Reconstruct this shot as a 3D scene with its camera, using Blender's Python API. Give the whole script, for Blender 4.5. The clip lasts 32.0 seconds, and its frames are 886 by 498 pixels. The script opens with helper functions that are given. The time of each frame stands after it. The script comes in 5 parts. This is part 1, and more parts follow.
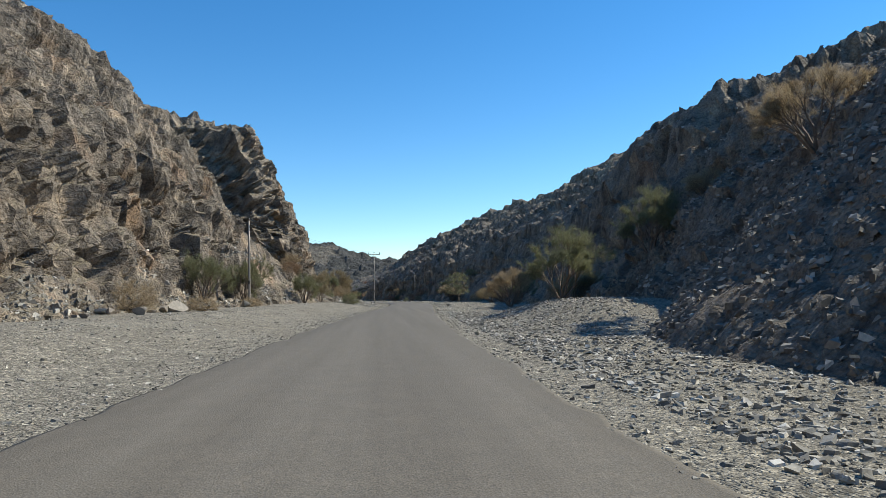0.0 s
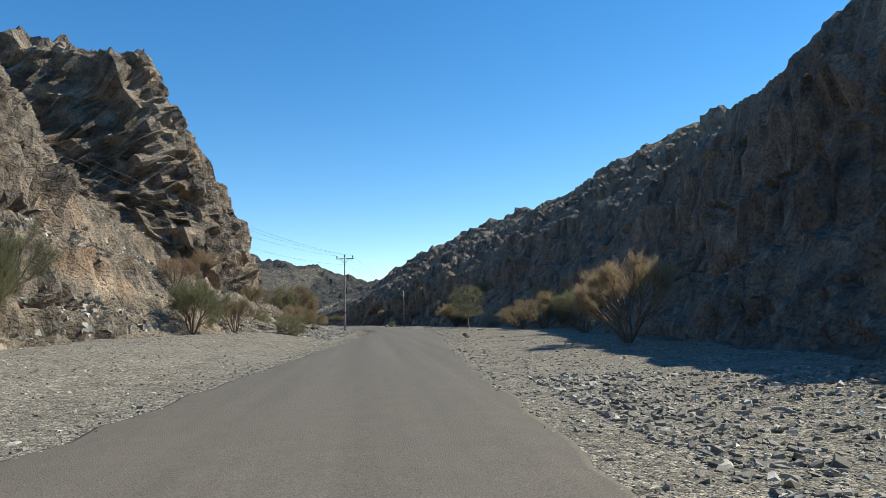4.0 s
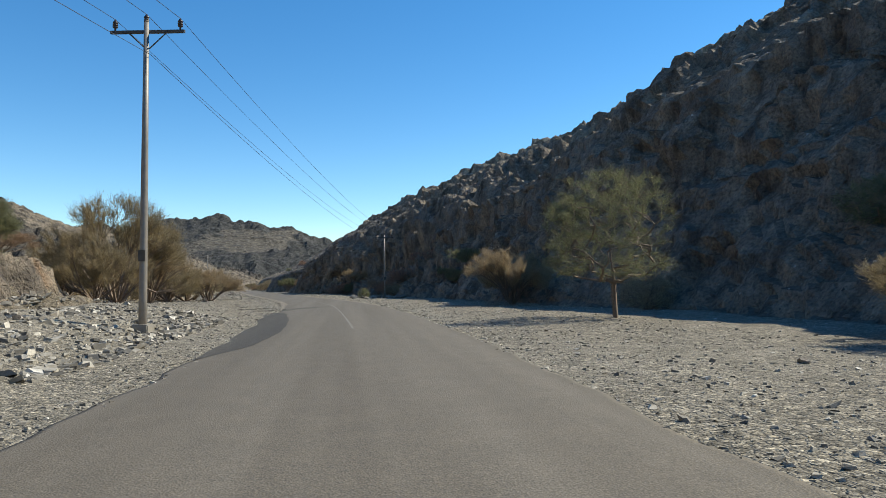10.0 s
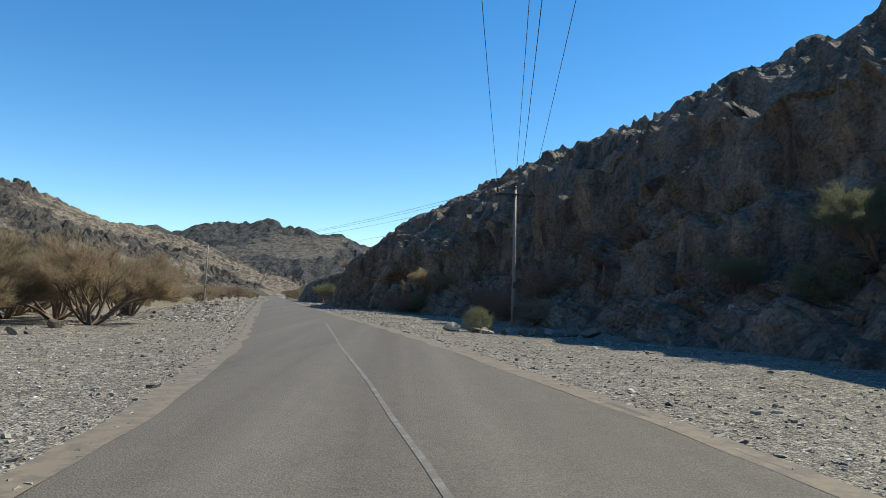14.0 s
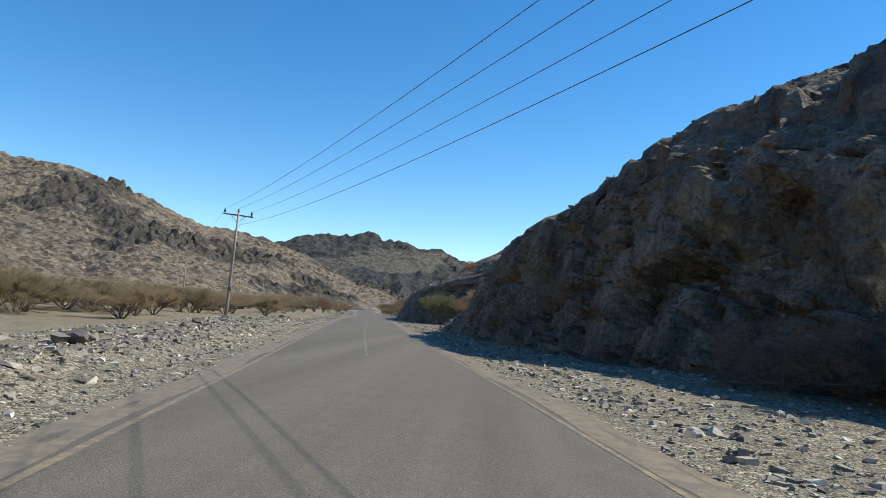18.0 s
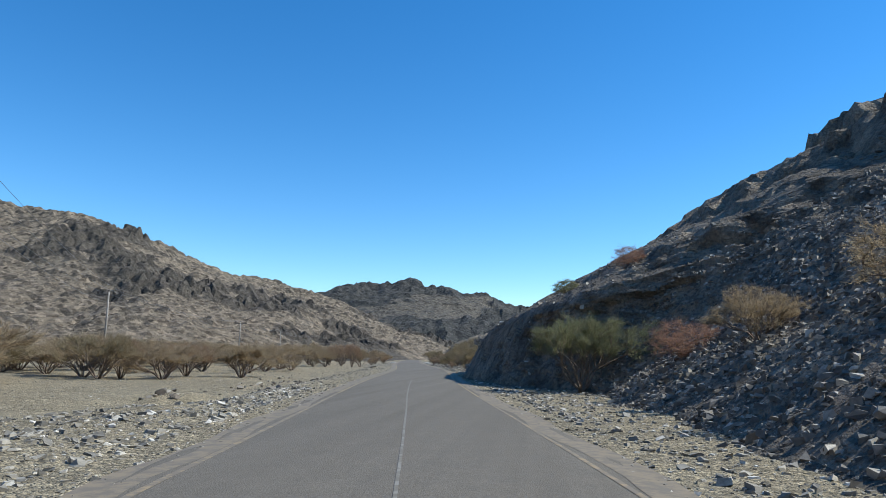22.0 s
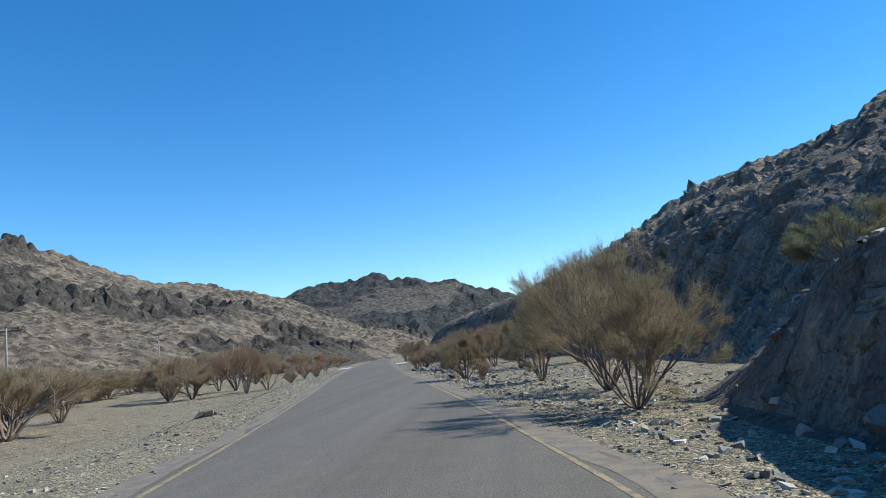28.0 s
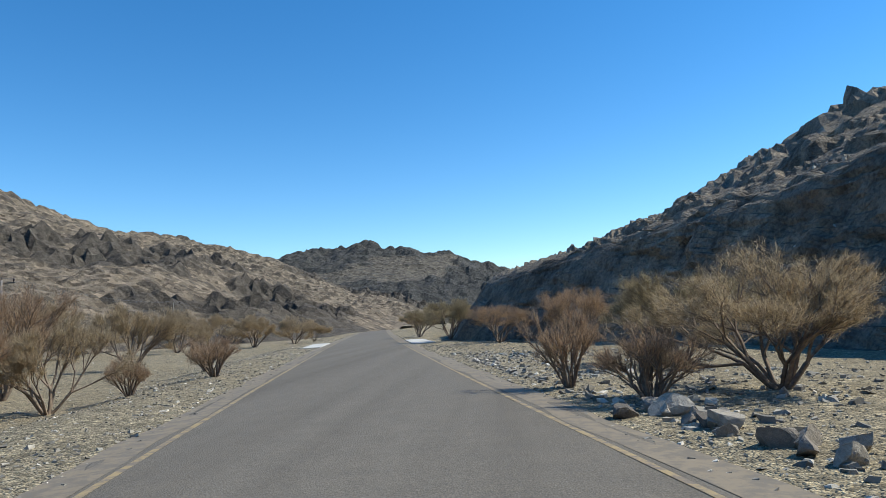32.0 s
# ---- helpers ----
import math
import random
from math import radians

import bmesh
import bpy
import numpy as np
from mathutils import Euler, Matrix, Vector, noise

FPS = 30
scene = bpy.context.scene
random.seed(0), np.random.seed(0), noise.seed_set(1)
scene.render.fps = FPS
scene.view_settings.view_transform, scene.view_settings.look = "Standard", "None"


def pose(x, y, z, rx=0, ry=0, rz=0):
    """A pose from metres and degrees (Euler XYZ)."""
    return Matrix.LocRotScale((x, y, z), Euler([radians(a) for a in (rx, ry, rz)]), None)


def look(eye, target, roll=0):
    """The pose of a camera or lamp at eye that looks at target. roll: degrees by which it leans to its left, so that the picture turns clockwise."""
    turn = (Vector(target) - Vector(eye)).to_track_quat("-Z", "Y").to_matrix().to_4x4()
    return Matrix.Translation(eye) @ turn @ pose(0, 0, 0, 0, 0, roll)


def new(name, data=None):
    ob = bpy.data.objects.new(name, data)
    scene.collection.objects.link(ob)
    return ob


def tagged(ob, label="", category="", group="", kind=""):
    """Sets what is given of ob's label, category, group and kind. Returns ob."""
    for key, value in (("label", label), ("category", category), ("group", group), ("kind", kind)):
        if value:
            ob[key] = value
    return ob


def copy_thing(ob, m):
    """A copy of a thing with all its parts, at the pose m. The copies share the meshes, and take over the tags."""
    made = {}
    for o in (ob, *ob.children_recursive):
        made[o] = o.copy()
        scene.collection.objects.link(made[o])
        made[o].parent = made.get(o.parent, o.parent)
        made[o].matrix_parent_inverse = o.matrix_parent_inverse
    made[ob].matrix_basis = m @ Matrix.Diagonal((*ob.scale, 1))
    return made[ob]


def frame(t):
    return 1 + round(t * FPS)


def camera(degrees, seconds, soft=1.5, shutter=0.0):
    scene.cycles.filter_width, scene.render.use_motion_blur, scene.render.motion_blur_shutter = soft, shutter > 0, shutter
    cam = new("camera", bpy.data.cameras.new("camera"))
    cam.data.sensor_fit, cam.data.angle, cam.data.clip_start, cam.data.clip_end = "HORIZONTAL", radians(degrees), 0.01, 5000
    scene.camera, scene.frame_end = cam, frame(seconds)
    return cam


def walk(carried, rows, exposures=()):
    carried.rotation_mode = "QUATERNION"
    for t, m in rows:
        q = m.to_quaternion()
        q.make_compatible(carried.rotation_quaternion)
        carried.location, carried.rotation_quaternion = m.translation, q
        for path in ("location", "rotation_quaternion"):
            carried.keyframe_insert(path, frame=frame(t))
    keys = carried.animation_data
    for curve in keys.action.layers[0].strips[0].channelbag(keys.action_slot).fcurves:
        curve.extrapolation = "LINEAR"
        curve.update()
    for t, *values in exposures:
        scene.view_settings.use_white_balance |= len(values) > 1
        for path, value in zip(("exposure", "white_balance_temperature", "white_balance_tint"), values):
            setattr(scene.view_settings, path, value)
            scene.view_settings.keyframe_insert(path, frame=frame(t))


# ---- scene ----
cam = camera(64.0, 32.0, soft=0.8)
# seconds, x, y, z, yaw, pitch, roll
DRIVE = [
    (0, 0.000, 0.000, 1.504, -4.95, 3.71, 1.32),
    (0.5, 0.111, 5.753, 1.504, -5.06, 3.67, 1.03),
    (1, 0.237, 11.428, 1.503, -5.26, 3.58, 0.85),
    (1.5, 0.376, 16.971, 1.501, -5.55, 3.68, 0.58),
    (2, 0.525, 22.441, 1.500, -5.73, 4.57, 0.65),
    (2.5, 0.757, 27.925, 1.498, -5.67, 5.32, 1.04),
    (4.5, 2.077, 49.726, 1.503, -6.37, 5.51, 2.43),
    (5, 2.392, 55.556, 1.502, -6.36, 5.42, 3.82),
    (5.5, 2.666, 61.428, 1.499, -6.40, 5.17, 3.14),
    (6, 2.996, 67.172, 1.494, -6.34, 4.71, 2.83),
    (6.5, 3.198, 73.015, 1.493, -6.59, 3.67, 2.59),
    (7, 3.462, 78.766, 1.497, -6.89, 3.18, 2.38),
    (7.5, 3.822, 84.515, 1.497, -7.15, 3.11, 2.47),
    (8, 4.269, 90.246, 1.497, -7.41, 2.91, 2.54),
    (8.5, 4.478, 96.385, 1.497, -7.82, 2.64, 3.09),
    (9, 4.655, 102.479, 1.497, -8.01, 2.56, 3.17),
    (9.5, 4.716, 109.120, 1.500, -8.11, 2.64, 1.68),
    (10, 4.924, 115.295, 1.496, -7.69, 2.79, 1.01),
    (10.5, 5.020, 121.630, 1.494, -7.12, 3.10, 0.52),
    (11, 4.939, 127.965, 1.494, -6.44, 3.40, 0.08),
    (11.5, 4.806, 134.390, 1.494, -5.72, 3.42, -0.46),
    (12, 4.618, 140.889, 1.494, -5.02, 3.50, -0.73),
    (12.5, 4.319, 147.465, 1.495, -4.50, 3.53, -0.99),
    (13, 3.846, 154.033, 1.499, -4.24, 3.76, -1.11),
    (13.5, 3.308, 160.662, 1.507, -4.00, 4.00, -1.30),
    (14, 2.860, 167.030, 1.511, -3.90, 3.91, -1.29),
    (14.5, 2.309, 173.428, 1.508, -3.45, 3.79, -1.13),
    (15, 1.843, 179.672, 1.506, -0.47, 3.92, -0.66),
    (15.5, 1.038, 185.879, 1.506, 2.06, 4.38, -1.62),
    (17.5, -3.034, 211.668, 1.489, 3.93, 4.37, -3.68),
    (18, -4.142, 218.355, 1.487, 3.82, 5.09, -3.53),
    (18.5, -5.235, 224.764, 1.489, 3.86, 6.02, -3.07),
    (19, -6.365, 230.826, 1.495, 4.23, 6.37, -1.88),
    (19.5, -7.483, 237.066, 1.501, 4.73, 6.79, -1.31),
    (20, -8.348, 243.191, 1.508, 5.78, 7.44, -1.29),
    (20.5, -9.351, 249.441, 1.507, 6.65, 8.32, -0.87),
    (21, -10.365, 255.806, 1.504, 7.35, 8.59, -0.97),
    (21.5, -11.536, 261.852, 1.500, 7.46, 8.68, -1.14),
    (22, -12.602, 267.632, 1.497, 7.43, 8.68, -1.21),
    (22.5, -13.588, 273.267, 1.496, 7.42, 8.36, -1.18),
    (23, -14.370, 279.126, 1.503, 7.62, 8.37, -0.85),
    (23.5, -15.201, 284.909, 1.502, 7.58, 8.38, -0.76),
    (24, -16.195, 290.662, 1.501, 7.75, 8.18, -0.87),
    (24.5, -17.047, 296.578, 1.501, 7.92, 8.18, -1.17),
    (26.5, -20.251, 320.716, 1.506, 7.89, 8.43, 3.84),
    (27, -21.247, 326.568, 1.506, 7.33, 8.56, 5.36),
    (27.5, -22.279, 332.328, 1.510, 6.13, 8.16, 6.03),
    (28, -23.330, 337.979, 1.512, 5.29, 8.01, 5.71),
    (28.5, -24.374, 343.642, 1.508, 4.74, 7.93, 5.41),
    (29, -25.479, 349.306, 1.502, 4.42, 7.87, 4.73),
    (29.5, -26.617, 355.048, 1.501, 4.26, 7.52, 4.65),
    (30, -27.807, 361.000, 1.499, 4.25, 7.39, 3.93),
    (30.5, -28.989, 367.055, 1.494, 4.25, 7.13, 3.34),
    (31, -30.253, 373.211, 1.489, 4.35, 6.76, 3.10),
    (31.5, -31.596, 379.382, 1.485, 4.42, 6.11, 3.16),
    (32, -33.064, 385.657, 1.493, 4.35, 5.83, 3.12),
]
EXPOSURE = 0.5
walk(cam, [(t, pose(x, y, z, 90 + pitch, roll, yaw)) for t, x, y, z, yaw, pitch, roll in DRIVE], [(t, EXPOSURE, k, 3) for t, k in
     ((0.0, 6750), (2.0, 6600), (5.0, 7050), (10.0, 7050), (13.0, 6800), (15.5, 6850), (18.0, 6750), (19.0, 6400), (20.0, 6200), (23.0, 6300), (24.0, 6700), (25.0, 6650), (28.0, 6150), (30.0, 6250), (32.0, 6600))])


# ---- world, sun ----
SUN_AZ, SUN_EL = radians(77), radians(45)          # compass from +y towards +x
SUN_DIR = Vector((math.sin(SUN_AZ) * math.cos(SUN_EL), math.cos(SUN_AZ) * math.cos(SUN_EL), math.sin(SUN_EL)))
world = bpy.data.worlds.new("world")
scene.world = world
world.use_nodes = True
wn = world.node_tree.nodes
sky = wn.new("ShaderNodeTexSky")
sky.sky_type = "NISHITA"
sky.sun_disc = False
sky.sun_elevation, sky.sun_rotation = SUN_EL, SUN_AZ
sky.altitude, sky.air_density, sky.dust_density, sky.ozone_density = 600, 0.9, 0.0, 2.3
deep = wn.new("ShaderNodeHueSaturation")
deep.inputs["Saturation"].default_value = 1.33
deep.inputs["Hue"].default_value = 0.502
world.node_tree.links.new(sky.outputs[0], deep.inputs["Color"])
world.node_tree.links.new(deep.outputs[0], wn["Background"].inputs[0])
wn["Background"].inputs[1].default_value = 0.138
sun = new("sun", bpy.data.lights.new("sun", "SUN"))
sun.data.energy, sun.data.angle, sun.data.color = 3.8, radians(0.53), (1.0, 0.955, 0.88)
sun.matrix_world = look((60, 150, 120), Vector((60, 150, 120)) - SUN_DIR)


# ---- noise on arrays ----
def hash3(i, j, k, s):
    h = (i * 374761393 + j * 668265263 + k * 1274126177 + s * 974634777) & 0x7FFFFFFF
    h = ((h ^ (h >> 13)) * 1103515245) & 0x7FFFFFFF
    h = ((h ^ (h >> 15)) * 12345701) & 0x7FFFFFFF
    return ((h ^ (h >> 12)) & 0xFFFF) / 65535.0


def vnoise(p, s=0):
    """Smooth value noise, -1 to 1, at the rows of p."""
    f = np.floor(p)
    i = f.astype(np.int64)
    u = p - f
    u = u * u * u * (u * (u * 6 - 15) + 10)
    out = np.zeros(len(p))
    for a in (0, 1):
        for b in (0, 1):
            for c in (0, 1):
                w = (u[:, 0] if a else 1 - u[:, 0]) * (u[:, 1] if b else 1 - u[:, 1]) * (u[:, 2] if c else 1 - u[:, 2])
                out += w * hash3(i[:, 0] + a, i[:, 1] + b, i[:, 2] + c, s)
    return out * 2 - 1


def fbm(p, octaves=4, s=0, ridged=False):
    out, amp, tot = np.zeros(len(p)), 1.0, 0.0
    for o in range(octaves):
        n = vnoise(p * 2.03 ** o, s + o * 7)
        out += amp * ((1 - 2 * np.abs(n)) if ridged else n)
        tot += amp
        amp *= 0.5
    return out / tot


def blocks(p, s=0):
    """Cellular rock: a random level for the cell of each point (-1 to 1), and the distance to the cell's border."""
    f = np.floor(p).astype(np.int64)
    best = np.full(len(p), 9.0)
    second = np.full(len(p), 9.0)
    lev = np.zeros(len(p))
    for a in (-1, 0, 1):
        for b in (-1, 0, 1):
            for c in (-1, 0, 1):
                i, j, k = f[:, 0] + a, f[:, 1] + b, f[:, 2] + c
                q = np.stack([i + hash3(i, j, k, s), j + hash3(i, j, k, s + 1), k + hash3(i, j, k, s + 2)], 1)
                dd = ((q - p) ** 2).sum(1)
                near = dd < best
                second = np.where(near, best, np.minimum(second, dd))
                lev = np.where(near, hash3(i, j, k, s + 3), lev)
                best = np.where(near, dd, best)
    return lev * 2 - 1, np.sqrt(second) - np.sqrt(best)


def smooth(a, b, x):
    t = np.clip((x - a) / (b - a), 0, 1)
    return t * t * (3 - 2 * t)


# ---- materials ----
def material(name):
    m = bpy.data.materials.new(name)
    m.use_nodes = True
    return m, m.node_tree.nodes, m.node_tree.links, m.node_tree.nodes["Principled BSDF"]


def ramp(nodes, stops):
    r = nodes.new("ShaderNodeValToRGB")
    e = r.color_ramp.elements
    while len(e) < len(stops):
        e.new(0.5)
    for el, (at, col) in zip(e, stops):
        el.position, el.color = at, (*col, 1)
    return r


def tex(nodes, links, kind, scale, detail=4.0, rough=0.6, stretch=None):
    co = nodes.new("ShaderNodeTexCoord")
    out = co.outputs["Object"]
    if stretch:
        mp = nodes.new("ShaderNodeMapping")
        mp.inputs["Scale"].default_value = stretch
        links.new(out, mp.inputs[0])
        out = mp.outputs[0]
    t = nodes.new("ShaderNodeTex" + kind)
    t.inputs["Scale"].default_value = scale
    if kind == "Noise":
        t.inputs["Detail"].default_value, t.inputs["Roughness"].default_value = detail, rough
    links.new(out, t.inputs["Vector"])
    return t


def mixcol(nodes, links, fac, a, b, how="MIX"):
    m = nodes.new("ShaderNodeMix")
    m.data_type, m.blend_type = "RGBA", how
    for sock, v in ((m.inputs[0], fac), (m.inputs[6], a), (m.inputs[7], b)):
        if isinstance(v, (int, float)):
            sock.default_value = v
        elif isinstance(v, tuple):
            sock.default_value = (*v, 1)
        else:
            links.new(v, sock)
    return m.outputs[2]


def bump(nodes, links, heights, bsdf):
    """heights: (socket, distance, strength) from coarse to fine."""
    last = None
    for sock, dist, strength in heights:
        b = nodes.new("ShaderNodeBump")
        b.inputs["Distance"].default_value, b.inputs["Strength"].default_value = dist, strength
        links.new(sock, b.inputs["Height"])
        if last:
            links.new(last, b.inputs["Normal"])
        last = b.outputs[0]
    links.new(last, bsdf.inputs["Normal"])


def rock_material(name, dark, mid, light, size=1.0, pale=0.62, scree=None, scree_at=0.8, outcrop=None, rust=None, bands=(0.55, 0.6, 2.6)):
    m, n, l, b = material(name)
    big = tex(n, l, "Noise", 0.11 / size, 5, 0.6)
    med = tex(n, l, "Noise", 0.7 / size, 6, 0.65)
    fine = tex(n, l, "Noise", 6.0 / size, 5, 0.7)
    vor = tex(n, l, "Voronoi", 1.1 / size, stretch=(1.0, 1.0, 1.7))
    vor.feature = "DISTANCE_TO_EDGE"
    c1 = ramp(n, [(0.3, dark), (0.52, mid), (pale, mid), (pale + 0.12, light)])
    l.new(big.outputs[0], c1.inputs[0])
    c2 = ramp(n, [(0.32, dark), (0.5, mid), (0.72, light)])
    l.new(med.outputs[0], c2.inputs[0])
    col = mixcol(n, l, 0.55, c1.outputs[0], c2.outputs[0])
    if rust:
        # bands of darker and paler rock, with ledge shadows put into the colour
        band = tex(n, l, "Noise", 0.22, 5, 0.62, stretch=bands)
        band_shade = ramp(n, [(0.36, (0.5, 0.49, 0.48)), (0.47, (0.95, 0.95, 0.95)), (0.56, (1.1, 1.08, 1.05)), (0.66, (1.45, 1.38, 1.28))])
        l.new(band.outputs[0], band_shade.inputs[0])
        col = mixcol(n, l, 1.0, col, band_shade.outputs[0], "MULTIPLY")
        spot = tex(n, l, "Noise", 0.16, 4, 0.6)
        where = ramp(n, [(0.56, (0, 0, 0)), (0.68, (1, 1, 1))])
        l.new(spot.outputs[0], where.inputs[0])
        col = mixcol(n, l, where.outputs[0], col, mixcol(n, l, 0.6, col, rust))
    if scree:
        geo = n.new("ShaderNodeNewGeometry")
        up = n.new("ShaderNodeSeparateXYZ")
        l.new(geo.outputs["True Normal"], up.inputs[0])
        lie = ramp(n, [(scree_at - 0.1, (0, 0, 0)), (scree_at + 0.08, (1, 1, 1))])
        l.new(up.outputs[2], lie.inputs[0])
        cover = lie.outputs[0]
        if outcrop:
            kind = n.new("ShaderNodeAttribute")
            kind.attribute_name = "bare_rock"
            knots = tex(n, l, "Noise", outcrop, 6, 0.7)
            edge = n.new("ShaderNodeMath")
            edge.operation = "MULTIPLY_ADD"
            edge.inputs[1].default_value, edge.inputs[2].default_value = 0.9, -0.45
            l.new(knots.outputs[0], edge.inputs[0])
            both = n.new("ShaderNodeMath")
            l.new(kind.outputs["Fac"], both.inputs[0])
            l.new(edge.outputs[0], both.inputs[1])
            bare = ramp(n, [(0.22, (1, 1, 1)), (0.5, (0, 0, 0))])
            l.new(both.outputs[0], bare.inputs[0])
            cover = mixcol(n, l, 1.0, cover, bare.outputs[0], "MULTIPLY")
        soil = mixcol(n, l, c2.outputs[0], tuple(0.72 * s for s in scree), tuple(1.2 * s for s in scree))
        if outcrop:
            grit = tex(n, l, "Voronoi", 0.9 / size)
            tone = n.new("ShaderNodeSeparateColor")
            l.new(grit.outputs["Color"], tone.inputs[0])
            fleck = ramp(n, [(0.0, (0.34, 0.32, 0.3)), (0.3, (0.8, 0.8, 0.8)), (0.75, (1.05, 1.05, 1.05)), (1.0, (1.5, 1.48, 1.45))])
            l.new(tone.outputs[0], fleck.inputs[0])
            soil = mixcol(n, l, 1.0, soil, fleck.outputs[0], "MULTIPLY")
        col = mixcol(n, l, cover, col, soil)
    c3 = ramp(n, [(0.3, (0.45, 0.45, 0.45)), (0.5, (0.95, 0.95, 0.95)), (0.68, (1.35, 1.32, 1.27))])
    l.new(fine.outputs[0], c3.inputs[0])
    col = mixcol(n, l, 1.0, col, c3.outputs[0], "MULTIPLY")
    l.new(col, b.inputs["Base Color"])
    b.inputs["Roughness"].default_value = 0.88
    b.inputs["Specular IOR Level"].default_value = 0.25
    crack = ramp(n, [(0.0, (0, 0, 0)), (0.09, (1, 1, 1))])
    l.new(vor.outputs[0], crack.inputs[0])
    bump(n, l, [(med.outputs[0], 1.0 * size, 0.85), (crack.outputs[0], 0.15 * size, 0.6), (fine.outputs[0], 0.16 * size, 0.8)], b)
    return m


M_CLIFF = rock_material("weathered_cliff_rock", (0.05, 0.042, 0.035), (0.255, 0.213, 0.17), (0.6, 0.485, 0.36), pale=0.56, scree=(0.33, 0.272, 0.192), scree_at=0.71, rust=(0.42, 0.27, 0.16))
# scree tone here darkens level tops, dimming the sunlit ledges through the colour
M_SLOPE = rock_material("dark_hill_rock", (0.1, 0.084, 0.069), (0.285, 0.236, 0.183), (0.48, 0.4, 0.305), pale=0.62, scree=(0.18, 0.152, 0.12), scree_at=0.84, rust=(0.3, 0.2, 0.135), bands=(2.6, 3.4, 0.5))
M_HILL = rock_material("brown_hill_rock", (0.028, 0.025, 0.022), (0.1, 0.083, 0.066), (0.23, 0.19, 0.144), size=1.2, scree=(0.3, 0.238, 0.172), scree_at=0.6, outcrop=0.25)
M_FAR = rock_material("far_mountain_rock", (0.024, 0.024, 0.024), (0.064, 0.061, 0.056), (0.15, 0.134, 0.112), size=3.4, scree=(0.175, 0.15, 0.118), scree_at=0.62, outcrop=0.08)


def stone_material(name, stops):
    m, n, l, b = material(name)
    geo = n.new("ShaderNodeNewGeometry")
    r = ramp(n, stops)
    l.new(geo.outputs["Random Per Island"], r.inputs[0])
    fine = tex(n, l, "Noise", 9.0, 4, 0.7)
    c3 = ramp(n, [(0.3, (0.7, 0.7, 0.7)), (0.7, (1.15, 1.13, 1.1))])
    l.new(fine.outputs[0], c3.inputs[0])
    l.new(mixcol(n, l, 1.0, r.outputs[0], c3.outputs[0], "MULTIPLY"), b.inputs["Base Color"])
    b.inputs["Roughness"].default_value = 0.85
    bump(n, l, [(fine.outputs[0], 0.02, 0.5)], b)
    return m


STONE_STOPS = [(0.0, (0.135, 0.124, 0.106)), (0.3, (0.235, 0.214, 0.18)), (0.6, (0.32, 0.291, 0.244)), (0.85, (0.44, 0.4, 0.335)), (1.0, (0.74, 0.69, 0.61))]
M_STONES = stone_material("mixed_wadi_stones", STONE_STOPS)
# pale end raised so that stones in the shade read as sunlit
M_RUBBLE = stone_material("slope_rubble", [(0.0, (0.1, 0.09, 0.078)), (0.4, (0.21, 0.186, 0.156)), (0.8, (0.31, 0.28, 0.236)), (1.0, (0.56, 0.515, 0.445))])


def rock_thing_material():
    m, n, l, b = material("loose_boulder_rock")
    info = n.new("ShaderNodeObjectInfo")
    r = ramp(n, [(0.0, (0.12, 0.105, 0.09)), (0.4, (0.24, 0.205, 0.17)), (0.75, (0.33, 0.29, 0.24)), (1.0, (0.46, 0.415, 0.35))])
    l.new(info.outputs["Random"], r.inputs[0])
    fine = tex(n, l, "Noise", 5.0, 6, 0.7)
    c3 = ramp(n, [(0.3, (0.6, 0.6, 0.6)), (0.7, (1.2, 1.17, 1.12))])
    l.new(fine.outputs[0], c3.inputs[0])
    l.new(mixcol(n, l, 1.0, r.outputs[0], c3.outputs[0], "MULTIPLY"), b.inputs["Base Color"])
    b.inputs["Roughness"].default_value = 0.85
    bump(n, l, [(fine.outputs[0], 0.06, 0.6)], b)
    return m


M_BOULDER = rock_thing_material()


def darkened(n, l, col, spots, tone):
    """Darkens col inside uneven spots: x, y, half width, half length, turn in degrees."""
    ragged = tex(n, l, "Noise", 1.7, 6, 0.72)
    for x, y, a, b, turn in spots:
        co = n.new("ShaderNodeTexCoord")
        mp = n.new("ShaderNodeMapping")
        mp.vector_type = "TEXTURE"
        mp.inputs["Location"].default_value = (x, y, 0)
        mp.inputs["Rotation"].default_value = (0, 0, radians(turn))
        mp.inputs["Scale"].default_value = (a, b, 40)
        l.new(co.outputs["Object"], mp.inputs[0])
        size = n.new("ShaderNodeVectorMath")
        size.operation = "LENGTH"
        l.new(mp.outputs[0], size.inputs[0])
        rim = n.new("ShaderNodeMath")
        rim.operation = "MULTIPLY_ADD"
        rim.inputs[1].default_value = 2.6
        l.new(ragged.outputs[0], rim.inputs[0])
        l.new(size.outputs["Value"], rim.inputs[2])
        spot_mask = ramp(n, [(0.0, (1, 1, 1)), (0.7, (1, 1, 1)), (0.86, (0, 0, 0))])
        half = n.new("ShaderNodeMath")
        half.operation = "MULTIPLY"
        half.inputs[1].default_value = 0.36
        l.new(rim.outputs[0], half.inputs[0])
        l.new(half.outputs[0], spot_mask.inputs[0])
        col = mixcol(n, l, spot_mask.outputs[0], col, mixcol(n, l, 1.0, col, tone, "MULTIPLY"))
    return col


